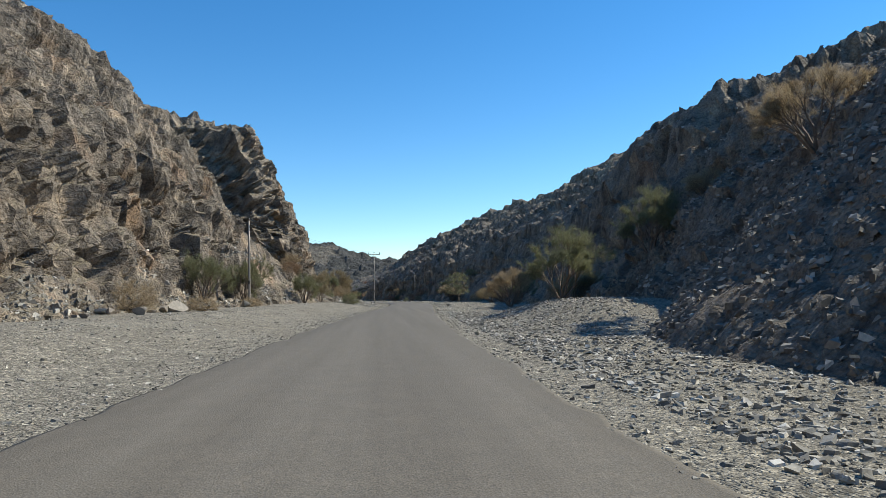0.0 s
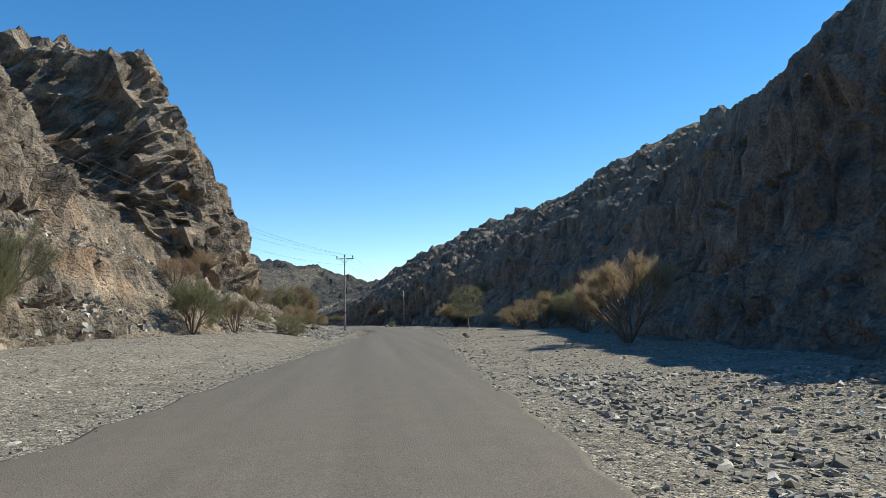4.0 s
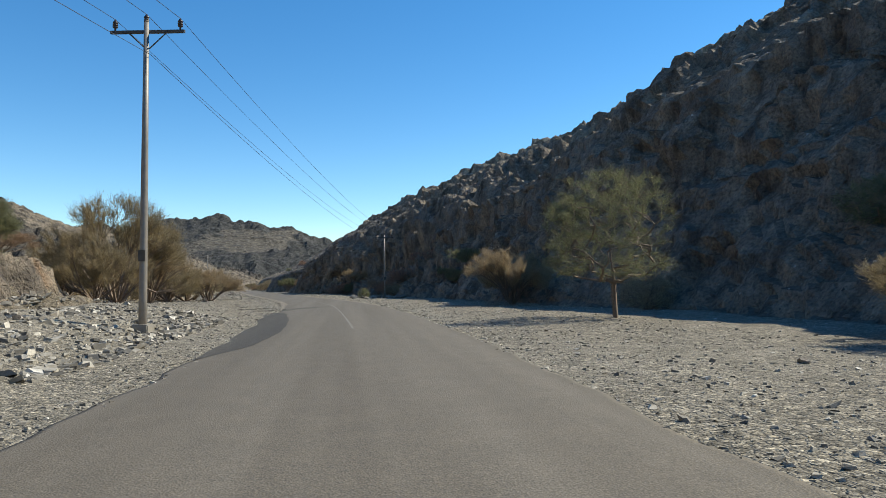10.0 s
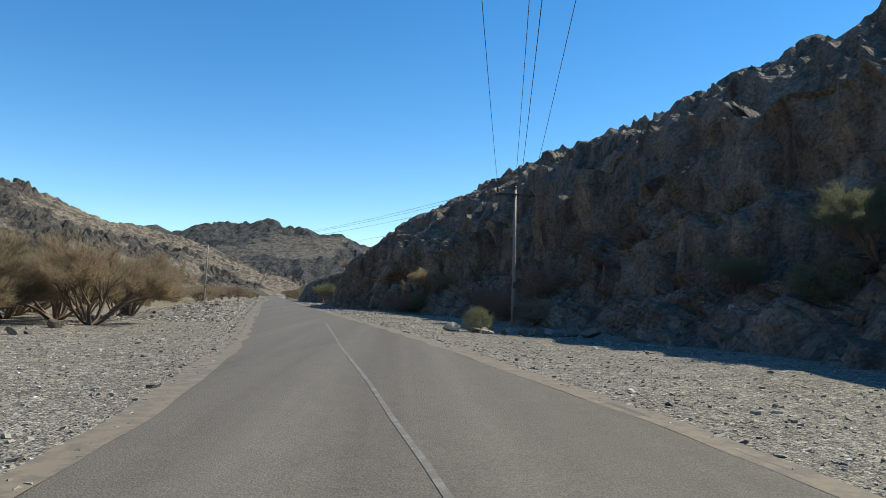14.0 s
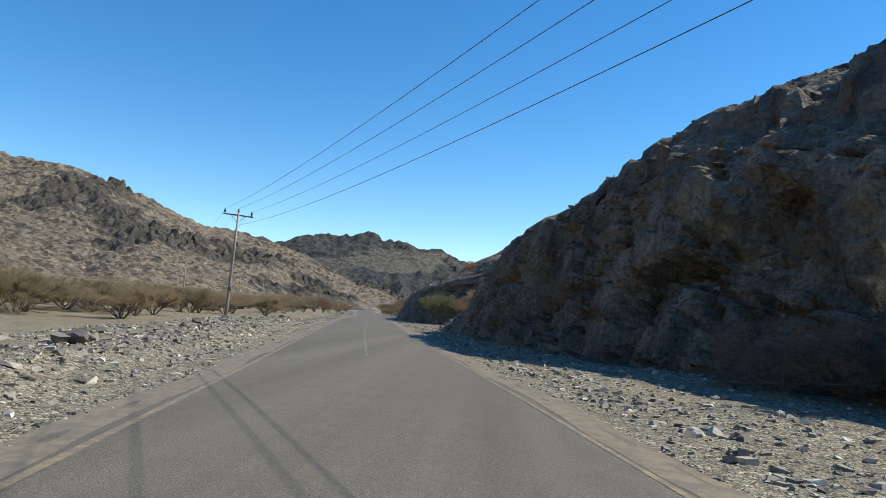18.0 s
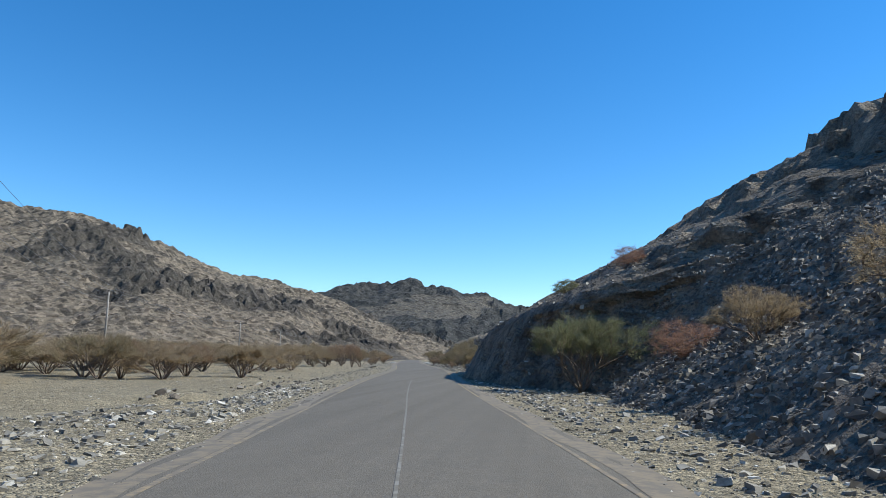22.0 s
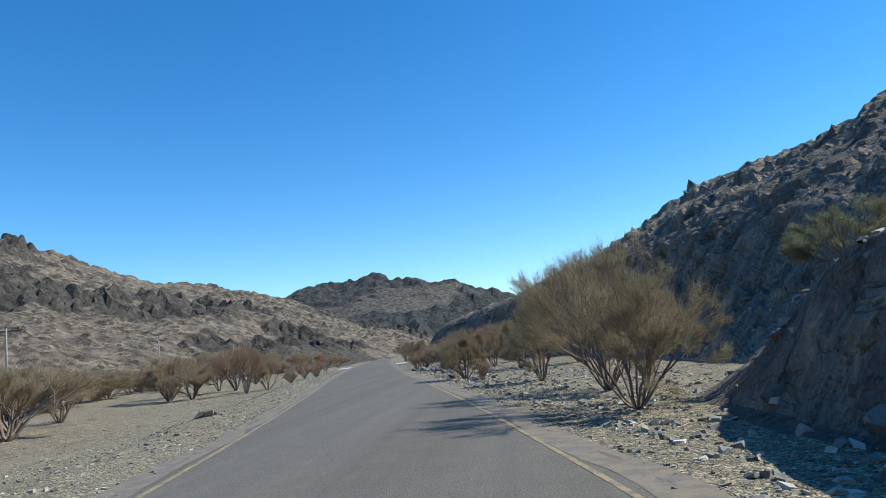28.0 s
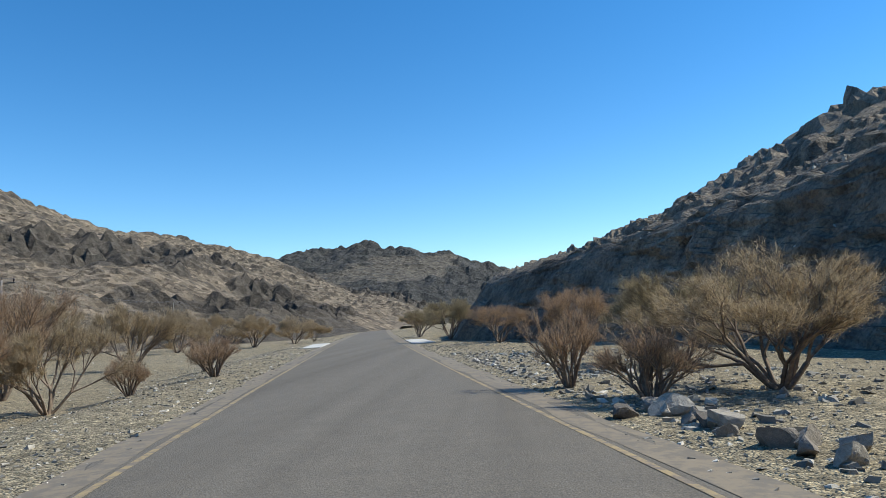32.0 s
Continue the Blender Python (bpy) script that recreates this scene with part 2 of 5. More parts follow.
def ground_material():
    m, n, l, b = material("gravelly_wadi_floor")
    big = tex(n, l, "Noise", 0.09, 5, 0.6)
    mid = tex(n, l, "Noise", 0.8, 6, 0.65)
    sand = ramp(n, [(0.42, (0, 0, 0)), (0.62, (1, 1, 1))])
    l.new(big.outputs[0], sand.inputs[0])
    c1 = ramp(n, [(0.3, (0.25, 0.226, 0.187)), (0.55, (0.326, 0.295, 0.244)), (0.72, (0.38, 0.344, 0.284))])
    l.new(mid.outputs[0], c1.inputs[0])
    spot = n.new("ShaderNodeSeparateXYZ")
    at = n.new("ShaderNodeTexCoord")
    l.new(at.outputs["Object"], spot.inputs[0])
    along = n.new("ShaderNodeMapRange")
    along.inputs["From Min"].default_value, along.inputs["From Max"].default_value = 190, 290
    l.new(spot.outputs[1], along.inputs["Value"])
    sandy = mixcol(n, l, 1.0, c1.outputs[0], (1.07, 1.0, 0.84), "MULTIPLY")
    soil = col = mixcol(n, l, along.outputs[0], c1.outputs[0], sandy)
    heights = [(mid.outputs[0], 0.08, 0.4)]
    for scale, mix, drop in ((6.0, 0.3, 0.05), (14.0, 0.75, 0.045), (30.0, 0.85, 0.025)):
        peb = tex(n, l, "Voronoi", scale)
        edge = tex(n, l, "Voronoi", scale)
        edge.feature = "DISTANCE_TO_EDGE"
        split = n.new("ShaderNodeSeparateColor")
        l.new(peb.outputs["Color"], split.inputs[0])
        tone = ramp(n, [(0.0, (0.38, 0.38, 0.38)), (0.35, (0.82, 0.82, 0.82)), (0.7, (1.12, 1.1, 1.07)), (1.0, (1.8, 1.76, 1.68))])
        l.new(split.outputs[0], tone.inputs[0])
        gap = ramp(n, [(0.0, (0.66, 0.65, 0.63)), (0.1, (1, 1, 1))])
        l.new(edge.outputs[0], gap.inputs[0])
        col = mixcol(n, l, mix, col, tone.outputs[0], "MULTIPLY")
        col = mixcol(n, l, mix, col, gap.outputs[0], "MULTIPLY")
        heights.append((peb.outputs["Distance"], -drop, 0.9))
    col = mixcol(n, l, sand.outputs[0], col, mixcol(n, l, 0.25, col, soil))
    col = darkened(n, l, col, [(-1.2, 165.8, 0.5, 1.5, -24), (-1.7, 163.4, 0.5, 1.3, -20), (-0.1, 162.0, 0.35, 1.6, -14), (-2.6, 167.2, 0.4, 0.9, 10)], (0.16, 0.15, 0.14))
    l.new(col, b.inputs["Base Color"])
    b.inputs["Roughness"].default_value = 0.95
    b.inputs["Specular IOR Level"].default_value = 0.15
    for k, (sock, drop, strength) in enumerate(heights):
        if drop < 0:
            inv = n.new("ShaderNodeMath")
            inv.operation = "MULTIPLY"
            inv.inputs[1].default_value = -1.0
            l.new(sock, inv.inputs[0])
            heights[k] = (inv.outputs[0], -drop, strength)
    bump(n, l, heights, b)
    return m


M_GROUND = ground_material()


def asphalt_material(name, dark, light, spots=()):
    m, n, l, b = material(name)
    big = tex(n, l, "Noise", 0.9, 5, 0.6, stretch=(1.0, 0.02, 1.0))
    med = tex(n, l, "Noise", 1.6, 5, 0.6)
    fine = tex(n, l, "Noise", 38.0, 4, 0.75)
    agg = tex(n, l, "Voronoi", 48.0)
    c = ramp(n, [(0.3, dark), (0.7, light)])
    l.new(big.outputs[0], c.inputs[0])
    c2 = ramp(n, [(0.35, (0.94, 0.94, 0.94)), (0.65, (1.05, 1.04, 1.03))])
    l.new(med.outputs[0], c2.inputs[0])
    col = mixcol(n, l, 1.0, c.outputs[0], c2.outputs[0], "MULTIPLY")
    c3 = ramp(n, [(0.3, (0.6, 0.6, 0.6)), (0.5, (1, 1, 1)), (0.7, (1.5, 1.47, 1.42))])
    l.new(fine.outputs[0], c3.inputs[0])
    col = mixcol(n, l, 1.0, col, c3.outputs[0], "MULTIPLY")
    col = darkened(n, l, col, spots, (0.6, 0.62, 0.63))
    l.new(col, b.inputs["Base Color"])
    b.inputs["Roughness"].default_value = 0.82
    b.inputs["Specular IOR Level"].default_value = 0.3
    bump(n, l, [(med.outputs[0], 0.03, 0.3), (agg.outputs["Distance"], 0.012, 0.5)], b)
    return m


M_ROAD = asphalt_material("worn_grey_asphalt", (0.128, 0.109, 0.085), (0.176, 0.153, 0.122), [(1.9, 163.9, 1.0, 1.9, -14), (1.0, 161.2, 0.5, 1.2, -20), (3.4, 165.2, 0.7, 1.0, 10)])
M_PATCH = asphalt_material("fresh_dark_asphalt", (0.062, 0.056, 0.048), (0.09, 0.08, 0.068))


def plain(name, colour, rough=0.6, metal=0.0, vary=0.15, scale=6.0):
    m, n, l, b = material(name)
    t = tex(n, l, "Noise", scale, 5, 0.65)
    lo, hi = tuple(c * (1 - vary) for c in colour), tuple(min(1, c * (1 + vary)) for c in colour)
    c = ramp(n, [(0.3, lo), (0.7, hi)])
    l.new(t.outputs[0], c.inputs[0])
    l.new(c.outputs[0], b.inputs["Base Color"])
    b.inputs["Roughness"].default_value, b.inputs["Metallic"].default_value = rough, metal
    bump(n, l, [(t.outputs[0], 0.01, 0.3)], b)
    return m


def worn_paint(name, colour, under, cut=0.47):
    m, n, l, b = material(name)
    t = tex(n, l, "Noise", 3.0, 8, 0.75)
    c = ramp(n, [(cut - 0.06, under), (cut + 0.06, colour)])
    l.new(t.outputs[0], c.inputs[0])
    l.new(c.outputs[0], b.inputs["Base Color"])
    b.inputs["Roughness"].default_value = 0.8
    return m


M_YELLOW = worn_paint("worn_yellow_road_paint", (0.36, 0.262, 0.128), (0.185, 0.148, 0.11), 0.49)
M_YELLOW_WORN = worn_paint("scuffed_yellow_road_paint", (0.33, 0.245, 0.14), (0.19, 0.155, 0.113), 0.54)
M_WHITE = worn_paint("faded_white_road_paint", (0.25, 0.23, 0.195), (0.165, 0.144, 0.114), 0.53)
M_DUST = worn_paint("dusty_road_margin", (0.245, 0.192, 0.128), (0.172, 0.141, 0.104), 0.5)
M_POLE = plain("galvanised_pole_steel", (0.3, 0.27, 0.235), 0.55, 0.3)
M_ARM = plain("dark_crossarm_steel", (0.12, 0.11, 0.1), 0.6, 0.5)
M_INSUL = plain("brown_glazed_insulator", (0.05, 0.035, 0.03), 0.25)
M_DARK_CONC = plain("weathered_dark_concrete", (0.1, 0.09, 0.078), 0.95)
M_ROUGH = plain("dusty_rough_concrete", (0.3, 0.27, 0.225), 0.95)
M_CONC = plain("pale_cast_concrete", (0.55, 0.52, 0.47), 0.9)
M_WIRE = plain("aluminium_cable", (0.12, 0.12, 0.125), 0.5, 0.6)


def plant_material(name, stops):
    m, n, l, b = material(name)
    geo = n.new("ShaderNodeNewGeometry")
    r = ramp(n, stops)
    l.new(geo.outputs["Random Per Island"], r.inputs[0])
    l.new(r.outputs[0], b.inputs["Base Color"])
    b.inputs["Roughness"].default_value = 0.9
    b.inputs["Specular IOR Level"].default_value = 0.15
    thin = n.new("ShaderNodeBsdfTranslucent")
    l.new(r.outputs[0], thin.inputs[0])
    mix = n.new("ShaderNodeMixShader")
    mix.inputs[0].default_value = 0.48
    l.new(b.outputs[0], mix.inputs[1])
    l.new(thin.outputs[0], mix.inputs[2])
    l.new(mix.outputs[0], n["Material Output"].inputs[0])
    return m


M_BARK = plain("grey_brown_bark", (0.2, 0.15, 0.112), 0.9, 0, 0.35, 12)
M_TWIG_DRY = plant_material("dry_brown_twigs", [(0, (0.21, 0.153, 0.095)), (0.45, (0.41, 0.312, 0.195)), (0.8, (0.5, 0.39, 0.24)), (1, (0.65, 0.53, 0.37))])
M_TWIG_OLIVE = plant_material("olive_brown_twigs", [(0, (0.145, 0.112, 0.066)), (0.45, (0.32, 0.25, 0.15)), (0.8, (0.39, 0.318, 0.185)), (1, (0.545, 0.46, 0.3))])
M_TWIG_RUST = plant_material("rust_brown_twigs", [(0, (0.21, 0.13, 0.083)), (0.5, (0.4, 0.268, 0.168)), (1, (0.55, 0.41, 0.27))])
M_TWIG_GREEN = plant_material("olive_green_leaf_twigs", [(0, (0.115, 0.117, 0.062)), (0.4, (0.205, 0.214, 0.11)), (0.75, (0.28, 0.275, 0.152)), (1, (0.42, 0.37, 0.235))])
M_TWIG_RED = plant_material("reddish_bare_twigs", [(0, (0.221, 0.117, 0.078)), (0.6, (0.403, 0.234, 0.158)), (1, (0.520, 0.338, 0.233))])


# ---- meshes ----
def mesh_of(name, verts, faces, mat, flat=True):
    me = bpy.data.meshes.new(name)
    me.from_pydata([], [], [])
    v = np.asarray(verts, np.float32)
    f = np.asarray(faces, np.int32)
    k = f.shape[1]
    me.vertices.add(len(v))
    me.vertices.foreach_set("co", v.ravel())
    me.loops.add(f.size)
    me.loops.foreach_set("vertex_index", f.ravel())
    me.polygons.add(len(f))
    me.polygons.foreach_set("loop_start", np.arange(0, f.size, k, dtype=np.int32))
    me.polygons.foreach_set("loop_total", np.full(len(f), k, np.int32))
    me.polygons.foreach_set("use_smooth", np.full(len(f), not flat))
    me.materials.append(mat)
    me.update(calc_edges=True)
    me.validate()
    return me


def grid_faces(rows, cols):
    a = np.arange(rows * cols).reshape(rows, cols)
    return np.stack([a[:-1, :-1], a[:-1, 1:], a[1:, 1:], a[1:, :-1]], -1).reshape(-1, 4)


def part(name, me, parent, label=""):
    ob = new(name, me)
    ob.parent = parent
    if label:
        ob["label"] = label
    return ob


def rows_interp(table, y, soft=3.0):
    """The table's columns at the stations y, eased over some metres."""
    t = np.array(table, float)
    out = []
    for c in range(1, t.shape[1]):
        acc = sum(np.interp(y + d, t[:, 0], t[:, c]) * w for d, w in ((-soft, 0.25), (0, 0.5), (soft, 0.25)))
        out.append(acc)
    return np.stack(out, -1)


# ---- plan: the road's line ----
ROAD_LINE = [(-900, -2), (-60, -1), (0, -0.8), (22.4, -0.53), (44.9, 0.34), (67.4, 1.55), (89.8, 3.15), (102.7, 4.11), (128.2, 5.28), (153.8, 4.79), (165, 4.09), (179.4, 2.89),
             (196.4, 0.17), (211.4, -2.81), (230.7, -6.07), (237, -7.25), (255.8, -10.79), (287, -16.05), (306.6, -19.63), (325, -22.23), (345.5, -25.03), (360, -27.85), (372.7, -30.36), (392.4, -34.45),
             (420.3, -39.7), (448.2, -44.8), (490, -51.9), (600, -69.8), (800, -99.6), (1200, -149.5), (5000, -499.5)]
HALF = 3.4


def road_x(y):
    y = np.asarray(y, float)
    t = np.array(ROAD_LINE, float)
    return sum(np.interp(y + d, t[:, 0], t[:, 1]) for d in (-12, -6, 0, 6, 12)) / 5


def ground_z(x, y):
    x, y = np.asarray(x, float), np.asarray(y, float)
    o = x - road_x(y)
    p = np.stack([x, y, np.zeros_like(x)], -1).reshape(-1, 3)
    rough = (fbm(p / 7.0, 3, 5) * 0.16 + fbm(p / 1.6, 2, 9) * 0.05).reshape(x.shape)
    z = -0.05 + rough * smooth(3.6, 7.5, np.abs(o))
    wide = 6.0 * smooth(215, 235, y) * (1 - smooth(276, 292, y))
    z = z - 0.95 * smooth(5.5, 10.5, -o - wide) * smooth(208, 236, y) * (1 - 0.4 * smooth(380, 430, y))
    z = z + 0.35 * smooth(4.3, 6.0, -o) * (1 - smooth(6.5, 9.0, -o)) * smooth(208, 225, y) * (1 - smooth(266, 290, y))
    z = z + 1.1 * smooth(6.0, 11.0, o) * smooth(24, 36, y) * (1 - smooth(44, 62, y))
    z = z + 0.85 * smooth(4.5, 11, -o) * (1 - smooth(150, 190, y))
    z = z + 0.55 * np.exp(-((x + 31.0) / 1.1) ** 2 - ((y - 303) / 3.2) ** 2) - 0.5 * np.exp(-((x + 33.0) / 0.9) ** 2 - ((y - 302.5) / 2.6) ** 2)
    z = z + 0.05 * np.clip(-o - 70, 0, 300) + 0.04 * np.clip(o - 60, 0, 200)
    return z


def axis(fine, step, far, grow=1.16):
    a = list(np.arange(0, fine, step))
    s = step
    while a[-1] < far:
        s *= grow
        a.append(a[-1] + s)
    return np.array(a)


off = axis(26, 0.65, 3200)
off = np.concatenate([-off[:0:-1], off])
ys = np.concatenate([-axis(60, 3.0, 1500)[:0:-1], np.arange(0, 520, 1.1), 520 + axis(100, 3.0, 4200)])
GY, GO = np.meshgrid(ys, off, indexing="ij")
GX = GO + road_x(GY)
GZ = ground_z(GX, GY)
ground = new("ground", mesh_of("ground", np.stack([GX, GY, GZ], -1).reshape(-1, 3), grid_faces(*GX.shape), M_GROUND, False))
tagged(ground, "stony pale grey-brown wadi floor with scattered gravel", "ground", kind="structure")

# ---- road ----
ry = np.concatenate([np.arange(-80, 520, 0.8), np.arange(520, 1100, 6.0)])
cols = np.array([-1.0, -1.0, -0.97, -0.6, -0.2, 0.2, 0.6, 0.97, 1.0, 1.0])
pe = np.stack([ry / 1.7, np.zeros_like(ry), np.zeros_like(ry)], 1)
left_edge = HALF + 0.16 * fbm(pe, 3, 21) + 0.09 * vnoise(pe * 5, 3)
right_edge = HALF + 0.16 * fbm(pe, 3, 33) + 0.09 * vnoise(pe * 5, 4)
RO = np.where(cols[None] < 0, cols[None] * left_edge[:, None], cols[None] * right_edge[:, None])
RZ = np.tile(np.array([-0.12, -0.012, 0.0, 0.03, 0.045, 0.045, 0.03, 0.0, -0.012, -0.12]) - 0.03, (len(ry), 1))
RX = RO + road_x(ry)[:, None]
RY = np.repeat(ry[:, None], len(cols), 1)
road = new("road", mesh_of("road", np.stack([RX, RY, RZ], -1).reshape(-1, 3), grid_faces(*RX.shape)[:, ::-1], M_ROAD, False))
tagged(road, "worn grey two-lane asphalt road with crumbling edges", "road", kind="structure")


def surface_z(o):
    return np.interp(np.abs(o), [0, 0.2 * HALF, 0.6 * HALF, 0.97 * HALF, HALF], [0.016, 0.015, 0.0, -0.03, -0.04])


def road_strip(name, y0, y1, o0, o1, mat, label, category, step=0.8, lift=0.005, wobble=0.02):
    y = np.arange(y0, y1 + step / 2, step)
    w = wobble * vnoise(np.stack([y / 2, y * 0, y * 0], 1), 11)
    k = np.linspace(0, 1, 5)
    O = (o0 + w)[:, None] * (1 - k) + (o1 + w)[:, None] * k if np.ndim(o0) else (o0 + (o1 - o0) * k)[None] + w[:, None]
    Y = np.repeat(y[:, None], 5, 1)
    v = np.stack([O + road_x(Y), Y, surface_z(O) + lift], -1)
    ob = new(name, mesh_of(name, v.reshape(-1, 3), grid_faces(*Y.shape)[:, ::-1], mat, False))
    return tagged(ob, label, category, kind="structure")


drift = np.interp(np.arange(160, 700.4, 0.8), [160, 167, 182], [3.58, 3.3, 2.98])
road_strip("road_margin", 160, 700, 0 * drift - 3.6, -drift, M_DUST, "sandy brown dust drifted over the road edge", "road edge", lift=0.004, wobble=0.12)
road_strip("road_margin", 160, 700, drift, 0 * drift + 3.6, M_DUST, "sandy brown dust drifted over the road edge", "road edge", lift=0.004, wobble=0.12)
for far, near in ((-2.9, -2.79), (2.79, 2.88)):
    road_strip("edge_line", 214, 296, far, near, M_YELLOW_WORN, "scuffed yellow painted line half lost in dust", "road marking", wobble=0.006)
    road_strip("edge_line", 296, 640, far, near, M_YELLOW, "worn yellow painted line along the road edge", "road marking", wobble=0.006)
faint = np.interp(np.arange(140, 205.4, 0.8), [140, 150, 160, 167, 176, 186, 190, 194, 205, 209], [0.0, -0.06, -0.04, 0.0, -0.18, -0.2, -0.08, 0.12, 0.76, 0.95])
road_strip("centre_line", 140, 205, faint, faint + 0.08, M_WHITE, "faded white painted centre line", "road marking", wobble=0.004)
road_strip("centre_line", 240, 312, -0.03, 0.02, M_WHITE, "thin faded painted centre line", "road marking", wobble=0.004)


# ---- hillsides from section lines ----
# right: y, foot x, crest x, crest z, and the heights 10, 25, 50 and 80 m behind the crest
RIGHT_NEAR = [(-190, 20, 40, -2, -3, -4, -5, -6), (-120, 14, 25, 14, 19, 27, 39, 50), (-40, 11, 24, 14, 18, 26, 38, 50), (0, 8.0, 22.4, 12.8, 18, 25.5, 38, 49), (18, 7.8, 22.2, 12.6, 17.6, 25, 37.6, 49), (25, 9.0, 23.2, 12.6, 17.4, 24.6, 37.2, 49), (31, 12.2, 25.5, 12.8, 17.4, 24.5, 37.2, 49.3), (43, 14.4, 27, 14.9, 19.4, 26.2, 38, 50), (53, 15.2, 28, 17.4, 21.2, 27, 37.6, 50),
              (64, 16.1, 29.1, 18.3, 23.2, 28.8, 39.8, 53), (86, 18.3, 31.5, 18.2, 24.6, 31.4, 43.4, 56.5), (107, 22.1, 36.8, 19.6, 26.5, 36, 46, 59), (128, 23.1, 39, 18.8, 25, 35.5, 48, 61),
              (149, 21.4, 37.4, 19, 24.4, 33.4, 49, 62), (168, 16.5, 28, 15.9, 23.6, 32.4, 44, 61)]
RIGHT_MID = [(187, 14.3, 24.3, 12.8, 18.6, 28.6, 40, 57), (206, 11, 18.2, 11.4, 16.7, 25, 42, 55), (225, 8.2, 17.4, 13.4, 19.1, 26, 43, 56),
             (243, 2.4, 7.0, 8.8, 15, 22.4, 33, 51), (248, -0.2, 2.8, 8.5, 14.8, 21.8, 32, 48), (252, -2.1, 0.0, 7.5, 15, 21.4, 32, 47.5), (257, -3.6, -1.3, 6.7, 13.9, 20.6, 31.6, 47),
             (263, -4.9, -2.9, 5.8, 12.2, 19, 31.2, 46), (270, -6.6, -4.6, 4.8, 10.8, 18.4, 31.6, 46.4), (276, -8.0, -2.6, 5.4, 11.8, 20.4, 33, 46.5), (283, -8.6, 3.0, 7.8, 15.2, 24, 36.4, 49),
             (297, -9.4, 2.0, 8.2, 15.6, 25.2, 37.4, 49), (304.5, -9.2, -0.5, 7.8, 14, 24, 35.2, 46.5), (307.5, -14.4, -12.4, 4.4, 9.8, 20.8, 32.6, 44.4), (313, -15.5, -12.6, 5.0, 10.4, 20.8, 32.2, 44), (322, -18.1, -15.9, 3.8, 10.4, 20.6, 34.4, 46)]
RIGHT_FAR = [(335, -19.2, -17.1, 3.6, 9.8, 19.6, 32.8, 44.8), (342, -18.9, -17.4, 3.3, 8.8, 18, 29.5, 42), (349, -19.4, -18.2, 2.5, 7.2, 16.2, 28, 40), (352.5, -19.5, -18.2, 1.6, 6.8, 16, 28, 40), (355.5, -19, -13.6, 2.6, 8.5, 17, 29, 41), (361, -15.5, -9, 5.5, 11.2, 19.5, 31, 43), (370, -14.8, -8, 7.2, 13, 22, 33, 44), (382, -15.8, -9, 8.4, 14, 23.5, 34, 46), (400, -19, -11.7, 8.8, 12.6, 20.2, 32, 44),
             (420, -24.7, -19.2, 7.2, 11.4, 17, 30.5, 42), (440, -36.6, -32.4, 4.8, 7.2, 13.6, 23, 33.5), (460, -38.2, -32.7, 6.2, 8.8, 15, 26.4, 35),
             (480, -36.5, -31, 7.8, 10.8, 17, 31, 38), (520, -36.4, -27.9, 10.6, 14, 19.8, 33.4, 43.8), (560, -30.3, -18.8, 15, 18.5, 24, 36, 48), (620, -15, 0, 17, 22, 30, 42, 52), (760, 0, 30, -2, -3, -4, -5, -6)]
# left: y, talus toe x, cliff base x, z, crest x, z, and the height 25 m behind the crest
LEFT_BLUFF = [(-190, -20, -24, -1, -40, -2, -3), (-120, -15, -19, 3, -32, 26, 40), (21, -14.8, -18.8, 3, -31.8, 26, 40), (48, -14, -18, 4, -30.8, 26.5, 40), (69, -13.3, -17.5, 5, -31.4, 27.5, 42), (86, -11.2, -16.5, 7.5, -32.2, 29.5, 43),
              (98, -7, -20, 11.8, -33, 29.5, 39), (105, -6.1, -21, 11.8, -33, 24, 31), (110, -5.6, -21, 11, -33, 18.5, 27), (115.4, -5.4, -19.5, 10, -34, 18.5, 27), (117.6, -5.4, -13.4, 6.0, -22.0, 31.0, 33), (122, -5.4, -13.2, 5.6, -21.8, 30.4, 34),
              (132, -4.9, -13.2, 4.5, -23, 29.2, 36.5), (143.5, -5.1, -12.4, 4.5, -22.6, 27.2, 37)]
LEFT_REAR = [(156.7, -6.4, -14.2, 5, -24.6, 28, 38), (168, -10, -21, 3, -32.5, 30, 40), (185, -19.1, -28.1, 3, -39, 34, 45),
             (206, -33.2, -39.2, 3, -50.2, 42, 52), (230, -48.4, -55.4, 3, -67.4, 50, 58), (264, -72.9, -78.9, 3, -97.9, 55, 60), (303, -102, -112, 3, -132, 40, 40), (370, -160, -170, -1, -190, -2, -3)]


def right_profile(y):
    t = rows_interp(RIGHT_NEAR + RIGHT_MID + RIGHT_FAR, y)
    f, xc, zc, a, b, c, d = t.T
    w = xc - f
    X = np.stack([f - 3, f, f + 0.3 * w, f + 0.78 * w, xc, xc + 10, xc + 25, xc + 50, xc + 80, xc + 130, xc + 250], -1)
    Z = np.stack([f * 0 - 1.2, f * 0, 0.3 * zc, 0.86 * zc, zc, a - 0.7, b - 1.2, c - 1.5, d - 1.8, d * 0.6, d * 0 - 8], -1)
    return X, Z


def left_profile(y):
    t = rows_interp(LEFT_BLUFF + LEFT_REAR, y, 1.5)
    toe, bx, bz, cx, cz, h = t.T
    X = np.stack([toe + 2, toe, 0.5 * (toe + bx), bx, bx + 0.36 * (cx - bx), cx, cx - 10, cx - 25, cx - 70, cx - 170], -1)
    Z = np.stack([toe * 0 - 1.2, toe * 0, 0.42 * bz, bz, bz + 0.5 * (cz - bz), cz, cz + 0.5 * (h - cz), h, h * 0.7, h * 0 - 8], -1)
    return X, Z


